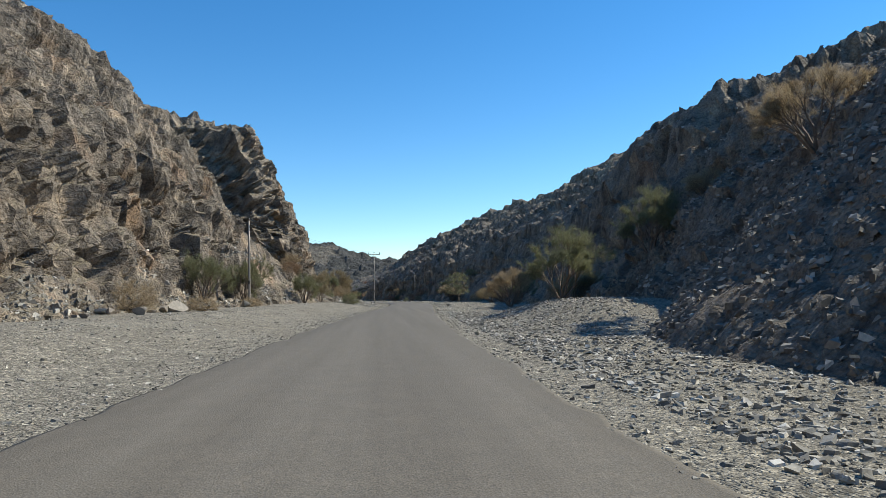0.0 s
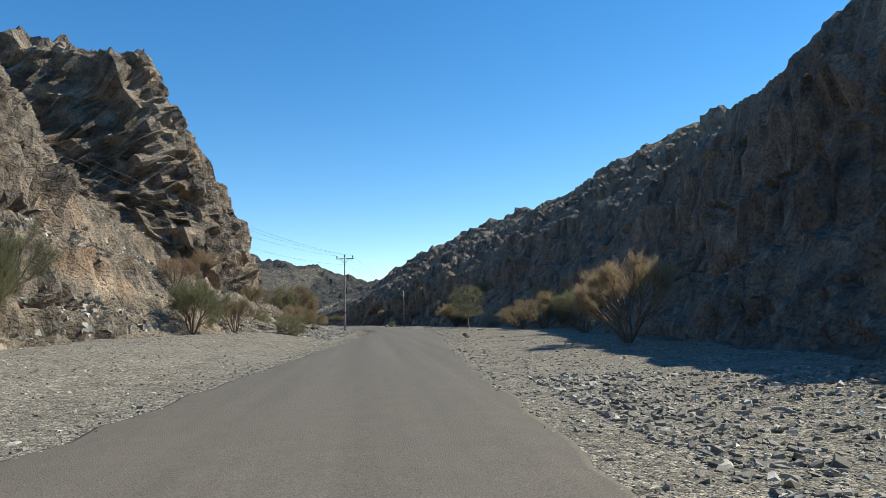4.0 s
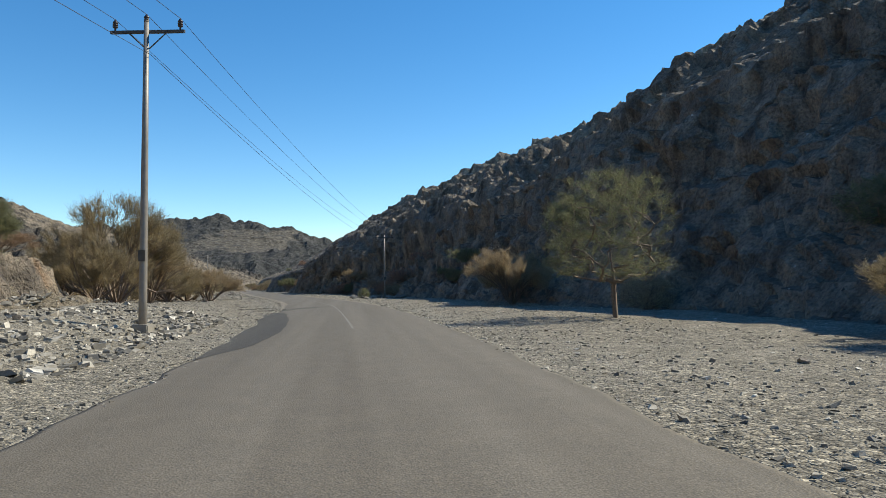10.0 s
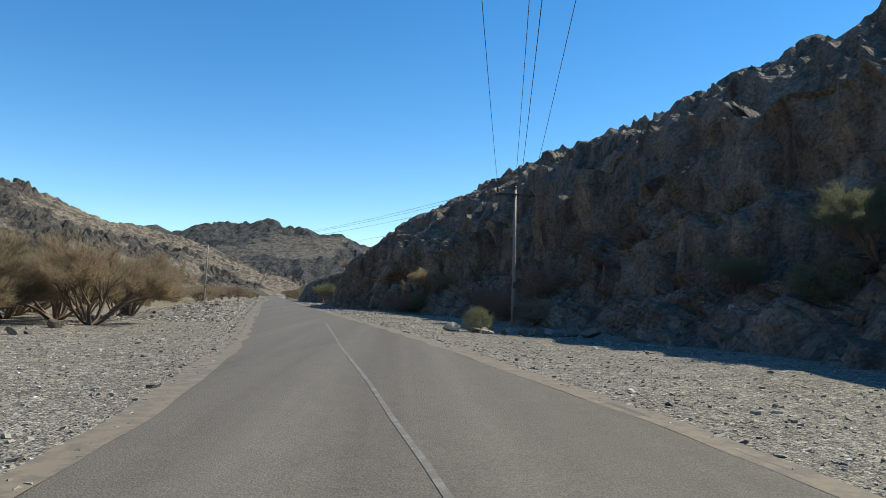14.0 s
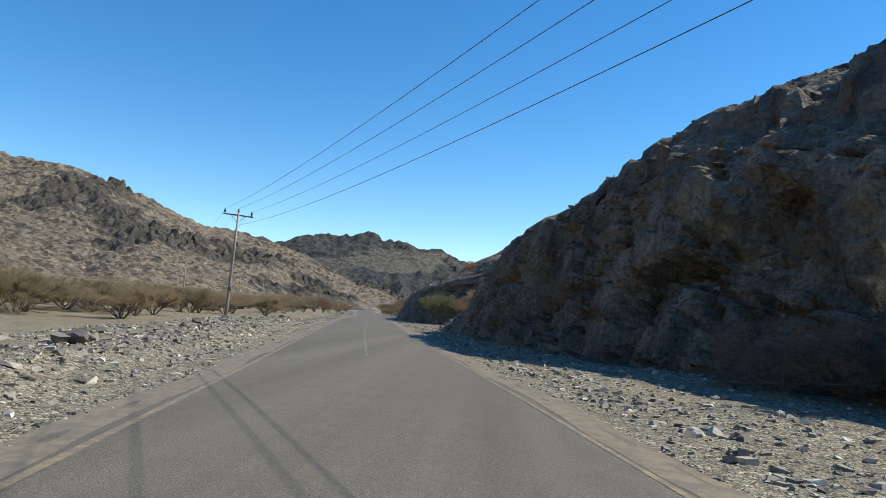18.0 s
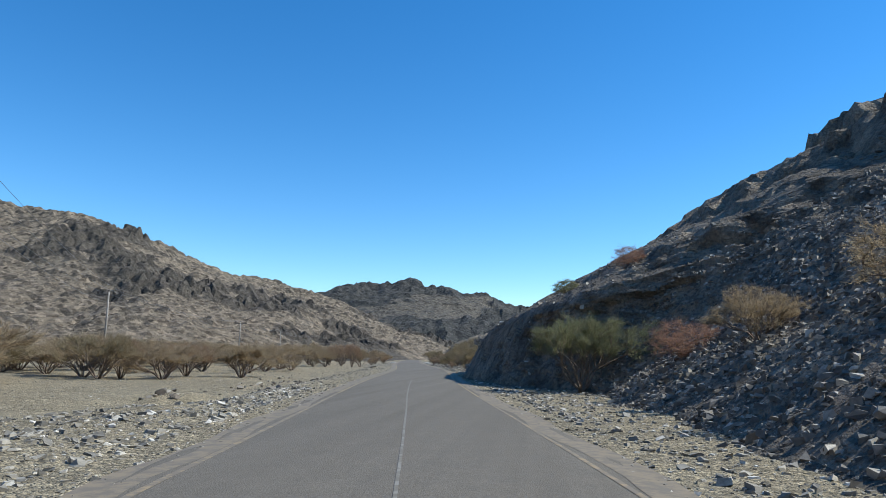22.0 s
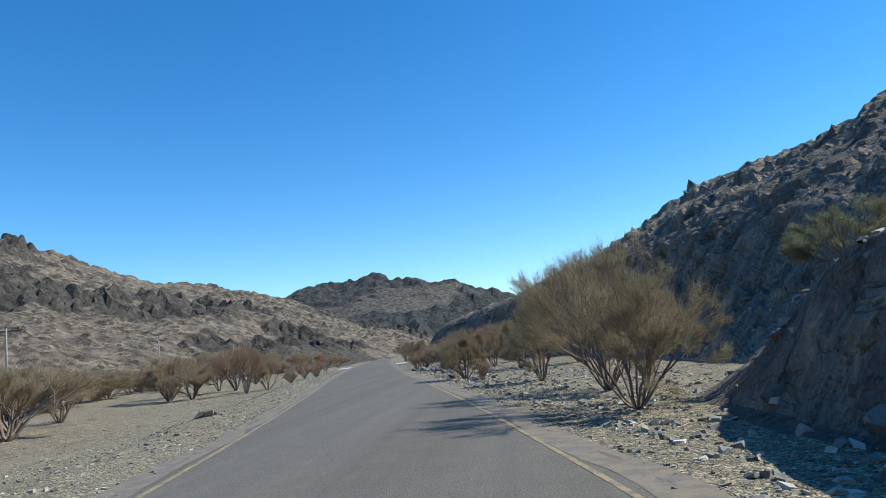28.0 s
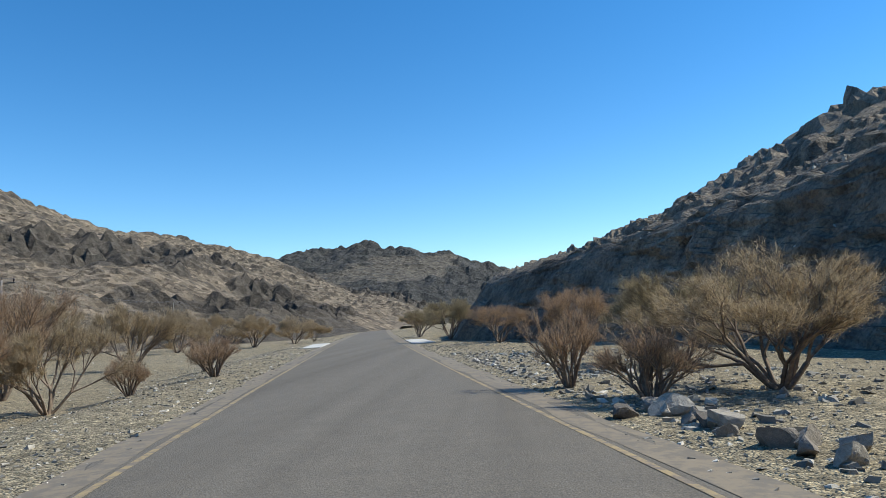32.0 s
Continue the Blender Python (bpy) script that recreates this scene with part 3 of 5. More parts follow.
def profile_z(profile, x, y):
    """The height of a hillside's section lines at points, 0 before its foot."""
    X, Z = profile(np.asarray(y, float))
    out = np.empty(len(X))
    for i in range(len(X)):
        a, b = (X[i], Z[i]) if X[i, 0] < X[i, -1] else (X[i, ::-1], Z[i, ::-1])
        out[i] = np.interp(x[i], a, b)
    return out


SURFACE = {}


def hillside(name, profile, y, spans, mat, amp, seed, label, joints=(3.6, 4.2, 7.5), calm=False, ledge=6.0, lump_h=1.0):
    """A craggy hillside over section lines: ledges, jointed blocks in three sizes, gullies and knobs along the crest."""
    X, Z = profile(y)
    u = np.concatenate([np.linspace(k, k + 1, n, endpoint=False) for k, n in enumerate(spans)] + [[len(spans)]])
    k = np.minimum(u.astype(int), len(spans) - 1)
    r = u - k
    PX = X[:, k] * (1 - r) + X[:, k + 1] * r
    PZ = Z[:, k] * (1 - r) + Z[:, k + 1] * r
    PY = np.repeat(y[:, None], len(u), 1)
    P = np.stack([PX, PY, PZ], -1)
    flat = P.reshape(-1, 3)
    du, dv = np.gradient(P, axis=1), np.gradient(P, axis=0)
    N = np.cross(du, dv)
    N /= np.linalg.norm(N, axis=-1, keepdims=True) + 1e-9
    N *= np.sign(N[..., 2:3] + 1e-9)
    steep = smooth(0.25, 0.75, 1 - N[..., 2])
    rise = smooth(1.3, 2.6, u)[None]
    crest = smooth(3.5, 4.5, u)[None]
    relief = np.clip((Z[:, 4] - 2.5) / 8, 0.12, 1)[:, None] if calm else 1.0
    if calm:                                          # two stretches of plain rubble slope
        relief = relief * (1 - 0.62 * smooth(272, 279, y) * (1 - smooth(301, 306, y)) - 0.55 * smooth(-10, 0, y) * (1 - smooth(28, 40, y)))[:, None]
    relief = relief + (1 - relief) * smooth(4.6, 6.6, u)[None]
    # ledges: treads and steep risers, broken up along the slope
    layer = PZ / ledge + (0.55 * fbm(flat / 17.0, 3, seed + 31) + 0.3 * vnoise(flat / 6.0, seed + 37)).reshape(PX.shape) + 0.02 * PY
    f = layer - np.floor(layer)
    riser = np.where(crest > 0.5, 0.35 + 0.65 * smooth(0.36, 0.5, f) * (1 - smooth(0.9, 1.0, f)), 1.0) if calm else 1.0
    broken = smooth(-0.35, 0.2, fbm(flat / 26.0, 3, seed + 71)).reshape(PX.shape)
    P[..., 2] += ledge * (smooth(0.5, 0.88, f) - f) * (0.25 + 0.75 * broken) * rise * relief * (0.9 * smooth(6.5, 12, Z[:, 4])[:, None] + (1 - smooth(6.5, 12, Z[:, 4])[:, None]) * smooth(4.6, 5.6, u)[None] * 0.7 if calm else 0.7)
    q = flat + 0.55 * np.stack([vnoise(flat / 2.6, s) for s in (1, 2, 3)], -1)
    tilt = np.array([[1, 0.15, 0.1], [-0.12, 1, 0.16], [-0.14, -0.18, 1]])
    qt = q @ tilt.T
    b0, e0 = blocks(qt / (2.1 * np.array(joints)), seed + 10)
    b1, e1 = blocks(qt / np.array(joints), seed)
    b2, e2 = blocks(qt / np.array([1.4, 1.5, 3.6]), seed + 20)
    b3, e3 = blocks(qt / np.array([0.7, 0.75, 1.6]), seed + 40)
    lump = fbm(q / 24.0, 2, seed + 80)
    gully = fbm(flat / np.array([60.0, 15.0, 60.0]), 3, seed + 60, True)
    d = (lump_h * (0.75 * b0 * smooth(0, 0.12, e0) + 0.95 * b1) + 0.72 * b2 + 0.4 * b3 - 0.45 * (1 - smooth(0, 0.1, e1)) - 0.25 * (1 - smooth(0, 0.12, e2))
         + 1.0 * (gully - 0.3) + 0.8 * lump).reshape(PX.shape)
    d = np.where(d > 1.1, 1.1 + 0.7 * (d - 1.1), d) - 0.32
    foot = smooth(-0.2, 1.8, u)[None] * (0.35 + 0.65 * np.maximum(steep, crest * 0.8))
    knob = np.maximum(0, b1 * smooth(0.02, 0.2, e1)).reshape(PX.shape) * smooth(0.15, 0.5, fbm(flat / 9.0, 2, seed + 91)).reshape(PX.shape) * crest
    P = P + N * (d * amp * foot * relief * riser)[..., None]
    P[..., 2] += 1.3 * knob * amp * relief
    SURFACE[name] = (P, u)
    v = P.reshape(-1, 3)
    ob = new(name, mesh_of(name, v, grid_faces(*PX.shape), mat, True))
    return tagged(ob, label, "mountain", kind="structure")


hy = np.concatenate([np.arange(-190, 0, 3.0), np.arange(0, 240, 0.55), np.arange(240, 352, 0.34), np.arange(352, 470, 0.6), np.arange(470, 760, 2.5)])
hillside("mountainside_right", right_profile, hy, (3, 18, 28, 14, 26, 28, 30, 22, 4, 4), M_SLOPE, 1.0, 100,
         "dark craggy rock mountainside in shade above the wadi", calm=True)
hl = np.concatenate([np.arange(-190, 0, 3.0), np.arange(0, 190, 0.42), np.arange(190, 370, 1.8)])
hillside("cliff_left", left_profile, hl, (2, 12, 14, 38, 46, 18, 14, 4, 4), M_CLIFF, 1.2, 300,
         "sunlit grey-brown craggy cliff with a rubble talus foot", (3.0, 3.4, 7.0), ledge=5.0, lump_h=0.62)


def ridge_hill(name, ridge, x0, x1, y0, y1, step, slope, mat, amp, scale, seed, label, cell=6.0, bare=0.1, sharp=1.0):
    """A hill that falls off on all sides of a ridge line (x, y, z): plain talus slopes with outcrops of blocky rock."""
    X, Y = np.meshgrid(np.arange(x0, x1, step), np.arange(y0, y1, step))
    pts = np.stack([X.ravel(), Y.ravel(), np.zeros(X.size)], -1)
    warp = np.stack([vnoise(pts / scale, seed + s) for s in (1, 2)], -1) * scale * 0.16
    q = pts[:, :2] + warp
    Z = np.full(X.size, -50.0)
    for (ax, ay, az), (bx, by, bz) in zip(ridge, ridge[1:]):
        d = np.array([bx - ax, by - ay])
        t = np.clip(((q - (ax, ay)) @ d) / (d @ d), 0, 1)
        base = az + (bz - az) * t
        dist = np.hypot(*(q - (ax, ay) - t[:, None] * d).T)
        Z = np.maximum(Z, base - slope * dist * (1 - 0.25 * np.clip(slope * dist / np.maximum(base, 5), 0, 1)))
    high = smooth(-1, 9, Z)
    top = max(r[2] for r in ridge)
    low = np.stack([pts[:, 0], pts[:, 1], 1.6 * Z], -1)
    crag = smooth(bare, bare + 0.14, fbm(low / (scale * 1.25), 5, seed + 30) + 0.36 * (np.clip(Z / top, 0, 0.8) - 0.42))
    b1, e1 = blocks(low / cell + 0.37, seed + 9)
    b2, e2 = blocks(low / (cell * 0.45) + 0.37, seed + 19)
    rock = sharp * (0.26 * b1 + 0.16 * b2) + 0.1 + 0.75 * (fbm(pts / (cell * 3.2), 4, seed + 13, True) - 0.25)
    gully = fbm(pts / scale, 5, seed + 5, True) - 0.3
    Z = Z + high * amp * (0.55 * gully + crag * rock + (1 - crag) * sharp * (0.08 * b2 + 0.08 * b1))
    rock = np.clip(crag + 0.35 * (b2 > 0.5) + 0.2 * b1 * (1 - crag), 0, 1)
    far = ground_z(X.ravel(), Y.ravel())
    Z = np.maximum(Z, far - 6)
    me = mesh_of(name, np.stack([X.ravel(), Y.ravel(), Z], -1), grid_faces(*X.shape), mat, True)
    layer = me.attributes.new("bare_rock", "FLOAT", "POINT")
    layer.data.foreach_set("value", rock.astype(np.float32))
    ob = new(name, me)
    return tagged(ob, label, "mountain", kind="structure")


ridge_hill("hill_left", [(-420, 560, 95), (-310, 590, 80), (-251, 607, 74), (-222, 642, 62), (-205, 690, 50), (-190, 718, 51.5), (-156, 728, 42.5), (-124, 700, 20), (-101, 664, 3)],
           -480, -60, 420, 800, 1.4, 0.52, M_HILL, 5.2, 34, 500, "brown sunlit rocky hill beyond the wadi", 4.6, 0.07, 1.4)
ridge_hill("mountain_far", [(-620, 1720, 70), (-435, 1700, 102), (-400, 1700, 126), (-364, 1700, 156), (-320, 1700, 163), (-282, 1700, 156), (-238, 1700, 145), (-188, 1705, 135),
                            (-135, 1710, 128), (-72, 1715, 109), (-7, 1725, 91), (120, 1750, 82), (400, 1800, 70)],
           -820, 420, 980, 1780, 4.8, 0.38, M_FAR, 17, 150, 700, "dark rocky mountain closing off the end of the valley", 17.0, -0.05, 0.6)
ridge_hill("mountain_distant", [(-2400, 3900, 300), (-1500, 3700, 270), (-1150, 3600, 318), (-1050, 3600, 302), (-870, 3600, 240), (-300, 3700, 120)],
           -2800, 300, 3000, 4300, 40, 0.45, M_FAR, 30, 300, 800, "distant hazy mountain ridge", 80.0, -0.2)


# ---- loose stone ----
rng = np.random.default_rng(7)
BLOCK = np.array([(x, y, z) for z in (-0.6, 1) for x, y in ((1, 0), (0, 1), (-1, 0), (0, -1))], float)
BLOCK_F = np.array([(0, 1, 5, 4), (1, 2, 6, 5), (2, 3, 7, 6), (3, 0, 4, 7), (4, 5, 6, 7)])
G = (1 + 5 ** 0.5) / 2
LUMP = np.array([(-1, G, 0), (1, G, 0), (-1, -G, 0), (1, -G, 0), (0, -1, G), (0, 1, G), (0, -1, -G), (0, 1, -G), (G, 0, -1), (G, 0, 1), (-G, 0, -1), (-G, 0, 1)]) / 1.9
LUMP_F = np.array([(0, 11, 5), (0, 5, 1), (0, 1, 7), (0, 7, 10), (0, 10, 11), (1, 5, 9), (5, 11, 4), (11, 10, 2), (10, 7, 6), (7, 1, 8),
                   (3, 9, 4), (3, 4, 2), (3, 2, 6), (3, 6, 8), (3, 8, 9), (4, 9, 5), (2, 4, 11), (6, 2, 10), (8, 6, 7), (9, 8, 1)])
CHIP = np.array([(math.cos(a), math.sin(a), z) for z in (-0.6, 1) for a in (0.0, 2.1, 4.2)])
CHIP_F = np.array([(0, 1, 4), (0, 4, 3), (1, 2, 5), (1, 5, 4), (2, 0, 3), (2, 3, 5), (3, 4, 5)])


def stones(x, y, z, size, flat=0.5, form=BLOCK, faces=BLOCK_F):
    """Vertices and faces of many broken stones, each its own shape."""
    n, k = len(x), len(form)
    jag = 0.14 if k == 12 else 0.28
    v = form[None] * np.where((form[None, :, 2:] > 0) & (k < 12), 0.78, 1.0) * (1 + jag * rng.uniform(-1, 1, (n, k, 1))) + jag * rng.uniform(-1, 1, (n, k, 3))
    v = v * np.stack([rng.uniform(0.8, 1.5, n), rng.uniform(0.6, 1.0, n), flat * rng.uniform(0.5, 1.2, n)], -1)[:, None]
    a, b = rng.uniform(0, 6.28, n), rng.uniform(-0.45, 0.45, n)
    ca, sa, cb, sb = np.cos(a), np.sin(a), np.cos(b), np.sin(b)
    x1, z1 = v[..., 0] * cb[:, None] + v[..., 2] * sb[:, None], -v[..., 0] * sb[:, None] + v[..., 2] * cb[:, None]
    v = np.stack([x1 * ca[:, None] - v[..., 1] * sa[:, None], x1 * sa[:, None] + v[..., 1] * ca[:, None], z1], -1)
    v = v * (size * 0.5)[:, None, None] + np.stack([x, y, z + size * 0.06], -1)[:, None]
    f = faces[None] + k * np.arange(n)[:, None, None]
    return v.reshape(-1, 3), f.reshape(-1, faces.shape[1])


def scatter(name, n, y0, y1, o0, o1, s0, s1, mat, label, power=2.2, side=0, clump=0.25, form=BLOCK, faces=BLOCK_F):
    y = rng.uniform(y0, y1, n)
    o = o0 + (o1 - o0) * rng.random(n) ** 1.5
    o = o * (np.where(rng.random(n) < 0.5, -1, 1) if side == 0 else side)
    x = o + road_x(y)
    keep = vnoise(np.stack([x / 2.3, y / 2.3, 0 * x], 1), 77) > -1 + 2 * clump * rng.random(n)
    x, y = x[keep], y[keep]
    hill = np.maximum(profile_z(right_profile, x, y), profile_z(left_profile, x, y))
    x, y = x[hill < 0.3], y[hill < 0.3]
    size = s0 + (s1 - s0) * rng.random(len(x)) ** power
    z = ground_z(x, y)
    v, f = stones(x, y, z, size, 0.5, form, faces)
    return tagged(new(name, mesh_of(name, v, f, mat)), label, "stones", kind="stuff")


scatter("roadside_gravel", 68000, -4, 450, 3.2, 12, 0.035, 0.115, M_STONES, "angular grey and tan gravel lying beside the road", 1.9, clump=0.3, form=CHIP, faces=CHIP_F)
scatter("wadi_stones", 32000, -4, 480, 3.6, 30, 0.05, 0.17, M_STONES, "scattered grey and tan stones on the wadi floor", 2.8)
scatter("berm_rubble", 20000, 0, 62, 4.4, 16, 0.04, 0.21, M_STONES, "rubble heaped along the roadside berm", 2.4, side=1, clump=0.2)
scatter("bank_rubble", 8000, 205, 300, 4.3, 13.0, 0.06, 0.27, M_STONES, "pale broken rock heaped on the road bank", 2.6, side=-1, clump=0.2)
scatter("toe_rubble", 6000, 100, 150, 5.2, 13, 0.06, 0.36, M_STONES, "angular rubble fanned out at the talus toe", 2.6, side=-1, clump=0.1)
scatter("foot_rubble", 10000, 225, 420, 4.2, 11.0, 0.06, 0.27, M_STONES, "broken rock along the foot of the slope", 2.6, side=1, clump=0.2)


def slope_rubble(name, hill, n, y0, y1, k0, k1, s0, s1, label, power=2.0, bare=-0.15, form=CHIP, faces=CHIP_F, flat=0.9, lie=0.52):
    """Rubble lying on a hillside between two of its section lines."""
    P, u = SURFACE[hill]
    rows, cols = np.flatnonzero((P[:, 0, 1] >= y0) & (P[:, 0, 1] <= y1)), np.flatnonzero((u >= k0) & (u <= k1))
    i, j = rng.integers(rows[0], rows[-1] - 1, n), rng.integers(cols[0], cols[-1] - 1, n)
    cell = np.linalg.norm(np.cross(P[i + 1, j] - P[i, j], P[i, j + 1] - P[i, j]), axis=1)
    up = np.cross(P[i + 1, j] - P[i, j], P[i, j + 1] - P[i, j])
    up = np.abs(up[:, 2]) / (np.linalg.norm(up, axis=1) + 1e-9)
    even = (rng.random(n) < cell / 0.22) & (up > lie)
    i, j = i[even], j[even]
    n = len(i)
    a, b = rng.random((n, 1)), rng.random((n, 1))
    p = (P[i, j] * (1 - a) + P[i + 1, j] * a) * (1 - b) + (P[i, j + 1] * (1 - a) + P[i + 1, j + 1] * a) * b
    p = p[fbm(p / 5.0, 3, 88) > bare + 0.2 * rng.random(n)]
    size = s0 + (s1 - s0) * rng.random(len(p)) ** power
    v, f = stones(p[:, 0], p[:, 1], p[:, 2], size, flat, form, faces)
    return tagged(new(name, mesh_of(name, v, f, M_STONES if hill == "cliff_left" else M_RUBBLE)), label, "stones", kind="stuff")


slope_rubble("talus_rubble", "cliff_left", 40000, 0, 180, 1.0, 3.2, 0.08, 0.45, "broken rock lying on the talus below the cliff", 2.6)
slope_rubble("talus_blocks", "cliff_left", 5000, 94, 148, 0.8, 3.0, 0.13, 0.46, "angular blocks heaped on the talus toe", 2.6, -0.3, LUMP, LUMP_F, 0.6)
slope_rubble("slope_rubble", "mountainside_right", 62000, 0, 430, 1.0, 5.0, 0.06, 0.28, "broken rock lying on the shaded mountainside", 3.0)
slope_rubble("berm_slope_rubble", "mountainside_right", 23000, 0, 50, 0.9, 4.6, 0.06, 0.36, "broken rock strewn down the shaded slope, some coloured as if sunlit", 2.4, -0.6, flat=0.7, lie=0.4)
slope_rubble("slope_blocks", "mountainside_right", 12000, 0, 430, 1.2, 6.0, 0.18, 0.5, "loose blocks strewn in bands over the slope, some coloured as if sunlit", 2.8, 0.1, LUMP, LUMP_F, 0.55)
slope_rubble("scree", "mountainside_right", 50000, 272, 306, 0.6, 5.0, 0.06, 0.34, "loose scree covering the slope between two rock cuttings", 2.6, -0.6, flat=0.7, lie=0.4)


def boulder_mesh(seed):
    bm = bmesh.new()
    bmesh.ops.create_icosphere(bm, subdivisions=3, radius=0.7)
    r = np.random.default_rng(seed)
    cuts = [Vector(r.normal(size=3)).normalized() for _ in range(9)]
    reach = r.uniform(0.2, 0.38, 9)
    for v in bm.verts:
        for c, d in zip(cuts, reach):
            over = v.co.dot(c) - d
            if over > 0:
                v.co -= c * over
        v.co += v.co.normalized() * 0.018 * noise.noise(v.co * 9 + Vector((seed, 0, 0)))
        v.co = Vector((v.co.x * 1.3, v.co.y * 0.9, v.co.z * 0.8))
    me = bpy.data.meshes.new("boulder")
    bm.to_mesh(me)
    bm.free()
    me.materials.append(M_BOULDER)
    return me


BOULDERS = [boulder_mesh(s) for s in range(7)]


SLOPES = np.concatenate([P[:, u > 0.7].reshape(-1, 3) for P, u in SURFACE.values()])


def stand_z(x, y):
    """The height of the ground or of the hillside's surface at a point."""
    z = float(ground_z(np.array([x]), np.array([y]))[0])
    d = np.hypot(SLOPES[:, 0] - x, SLOPES[:, 1] - y)
    k = d < 0.6
    return max(z, float(np.median(SLOPES[k, 2]))) if k.any() else z


def solid_z(x, y):
    x, y = np.array([x], float), np.array([y], float)
    return float(max(ground_z(x, y)[0], profile_z(right_profile, x, y)[0], profile_z(left_profile, x, y)[0]))


def boulder(x, y, size, label, group):
    ob = new("boulder", BOULDERS[rng.integers(7)])
    ob.matrix_basis = pose(x, y, stand_z(x, y) + size * 0.18, rng.uniform(-15, 15), rng.uniform(-15, 15), rng.uniform(0, 360)) @ Matrix.Scale(size, 4)
    return tagged(ob, label, "rock", group)


ROCK_ROWS = [  # from x, y to x, y: count, sizes, spread
    (-31, 396.9, -29.4, 392.8, 16, 0.25, 0.62, 0.45, "pale broken boulders in a row beside the road"),
    (-29.4, 391.9, -24.5, 369.8, 22, 0.15, 0.45, 0.7, "grey boulders lying on the stony verge"),
    (6.2, 201.3, 10.9, 197.3, 16, 0.3, 0.75, 0.5, "pale boulders heaped at the foot of the slope"),
    (-31.5, 316.7, -28.7, 319.4, 17, 0.2, 0.55, 0.3, "rough stones laid in a low row on the wadi floor"),
    (-15.9, 230.7, -23.2, 273.3, 44, 0.15, 0.55, 1.0, "broken rock on the road bank"),
    (-20.2, 269.4, -22.6, 278.2, 22, 0.12, 0.45, 0.9, "broken rock on the road bank"),
    (-4.4, 104.8, -4.8, 136.4, 34, 0.2, 0.85, 1.4, "angular boulders at the toe of the talus"),
    (-14.7, 36.3, -13.9, 66.3, 22, 0.4, 1.3, 1.6, "large fallen boulders below the cliff"),
    (-10, 191.7, -16, 226.8, 24, 0.2, 0.6, 0.8, "broken rock along the road verge"),
    (4.2, 27.8, 6.9, 42.7, 12, 0.1, 0.26, 0.7, "dark and pale stones beside the asphalt"),
    (-30.4, 300.8, -33.6, 304.5, 18, 0.2, 0.55, 0.7, "dark stones heaped on a low mound in the wadi"),
    (-27.8, 306.4, -27.9, 310.2, 2, 0.4, 0.55, 0.2, "single dark stone on the sandy wadi floor"),
    (-33.0, 314.0, -34.2, 331, 16, 0.2, 0.6, 0.6, "stones scattered along the edge of the wadi"),
    (-17.0, 340.5, -17.4, 352, 26, 0.12, 0.36, 0.4, "pale stones lying along the brink of a low rock cutting"),
    (9.5, 101.2, 9.7, 102, 1, 0.45, 0.5, 0.1, "pale block lying on the gravel flat"),
    (-13.0, 233.4, -15, 236.2, 5, 0.4, 0.75, 0.5, "dark angular blocks on the sandy bank"),
    (-34.3, 363.3, -35.1, 364.6, 3, 0.45, 0.7, 0.2, "dark stones on the road verge"),
    (-38, 341.6, -32.6, 302.6, 14, 0.15, 0.4, 2.0, "grey stones on the wadi floor"),
    (-18.2, 331.9, -19.9, 347.5, 16, 0.2, 0.5, 0.5, "fallen rock at the foot of the cutting"),
    (9.4, 89.8, 12.5, 136.4, 7, 0.1, 0.24, 2.2, "single stones on the gravel flat"),
    (-12.5, 313.6, -12.3, 313.9, 4, 0.3, 0.5, 0.12, "stones piled on the brink of the rock cutting"),
]
for x0, y0, x1, y1, count, s0, s1, spread, what in ROCK_ROWS:
    for k in range(count):
        t = (k + rng.uniform(-0.4, 0.4)) / max(1, count - 1)
        boulder(x0 + (x1 - x0) * t + rng.uniform(-spread, spread), y0 + (y1 - y0) * t + rng.uniform(-spread, spread),
                s0 + (s1 - s0) * rng.random() ** 2, what, what)


# ---- plants ----
def tubes(segs, sides):
    """Tapered prisms along segments (a, b, radius a, radius b)."""
    a, b = np.array([s[0] for s in segs]), np.array([s[1] for s in segs])
    ra, rb = np.array([s[2] for s in segs]), np.array([s[3] for s in segs])
    d = b - a
    d /= np.linalg.norm(d, axis=1)[:, None] + 1e-9
    h = np.where(np.abs(d[:, 2:3]) < 0.9, np.array([[0, 0, 1.0]]), np.array([[1.0, 0, 0]]))
    u = np.cross(d, h)
    u /= np.linalg.norm(u, axis=1)[:, None]
    w = np.cross(d, u)
    ang = np.arange(sides) * 2 * np.pi / sides
    ring = u[:, None] * np.cos(ang)[None, :, None] + w[:, None] * np.sin(ang)[None, :, None]
    v = np.concatenate([a[:, None] + ring * ra[:, None, None], b[:, None] + ring * rb[:, None, None]], 1)
    i = np.arange(sides)
    j = (i + 1) % sides
    f = np.stack([i, j, j + sides, i + sides], 1)
    f = f[None] + (2 * sides * np.arange(len(segs)))[:, None, None]
    return v.reshape(-1, 3), f.reshape(-1, 4)


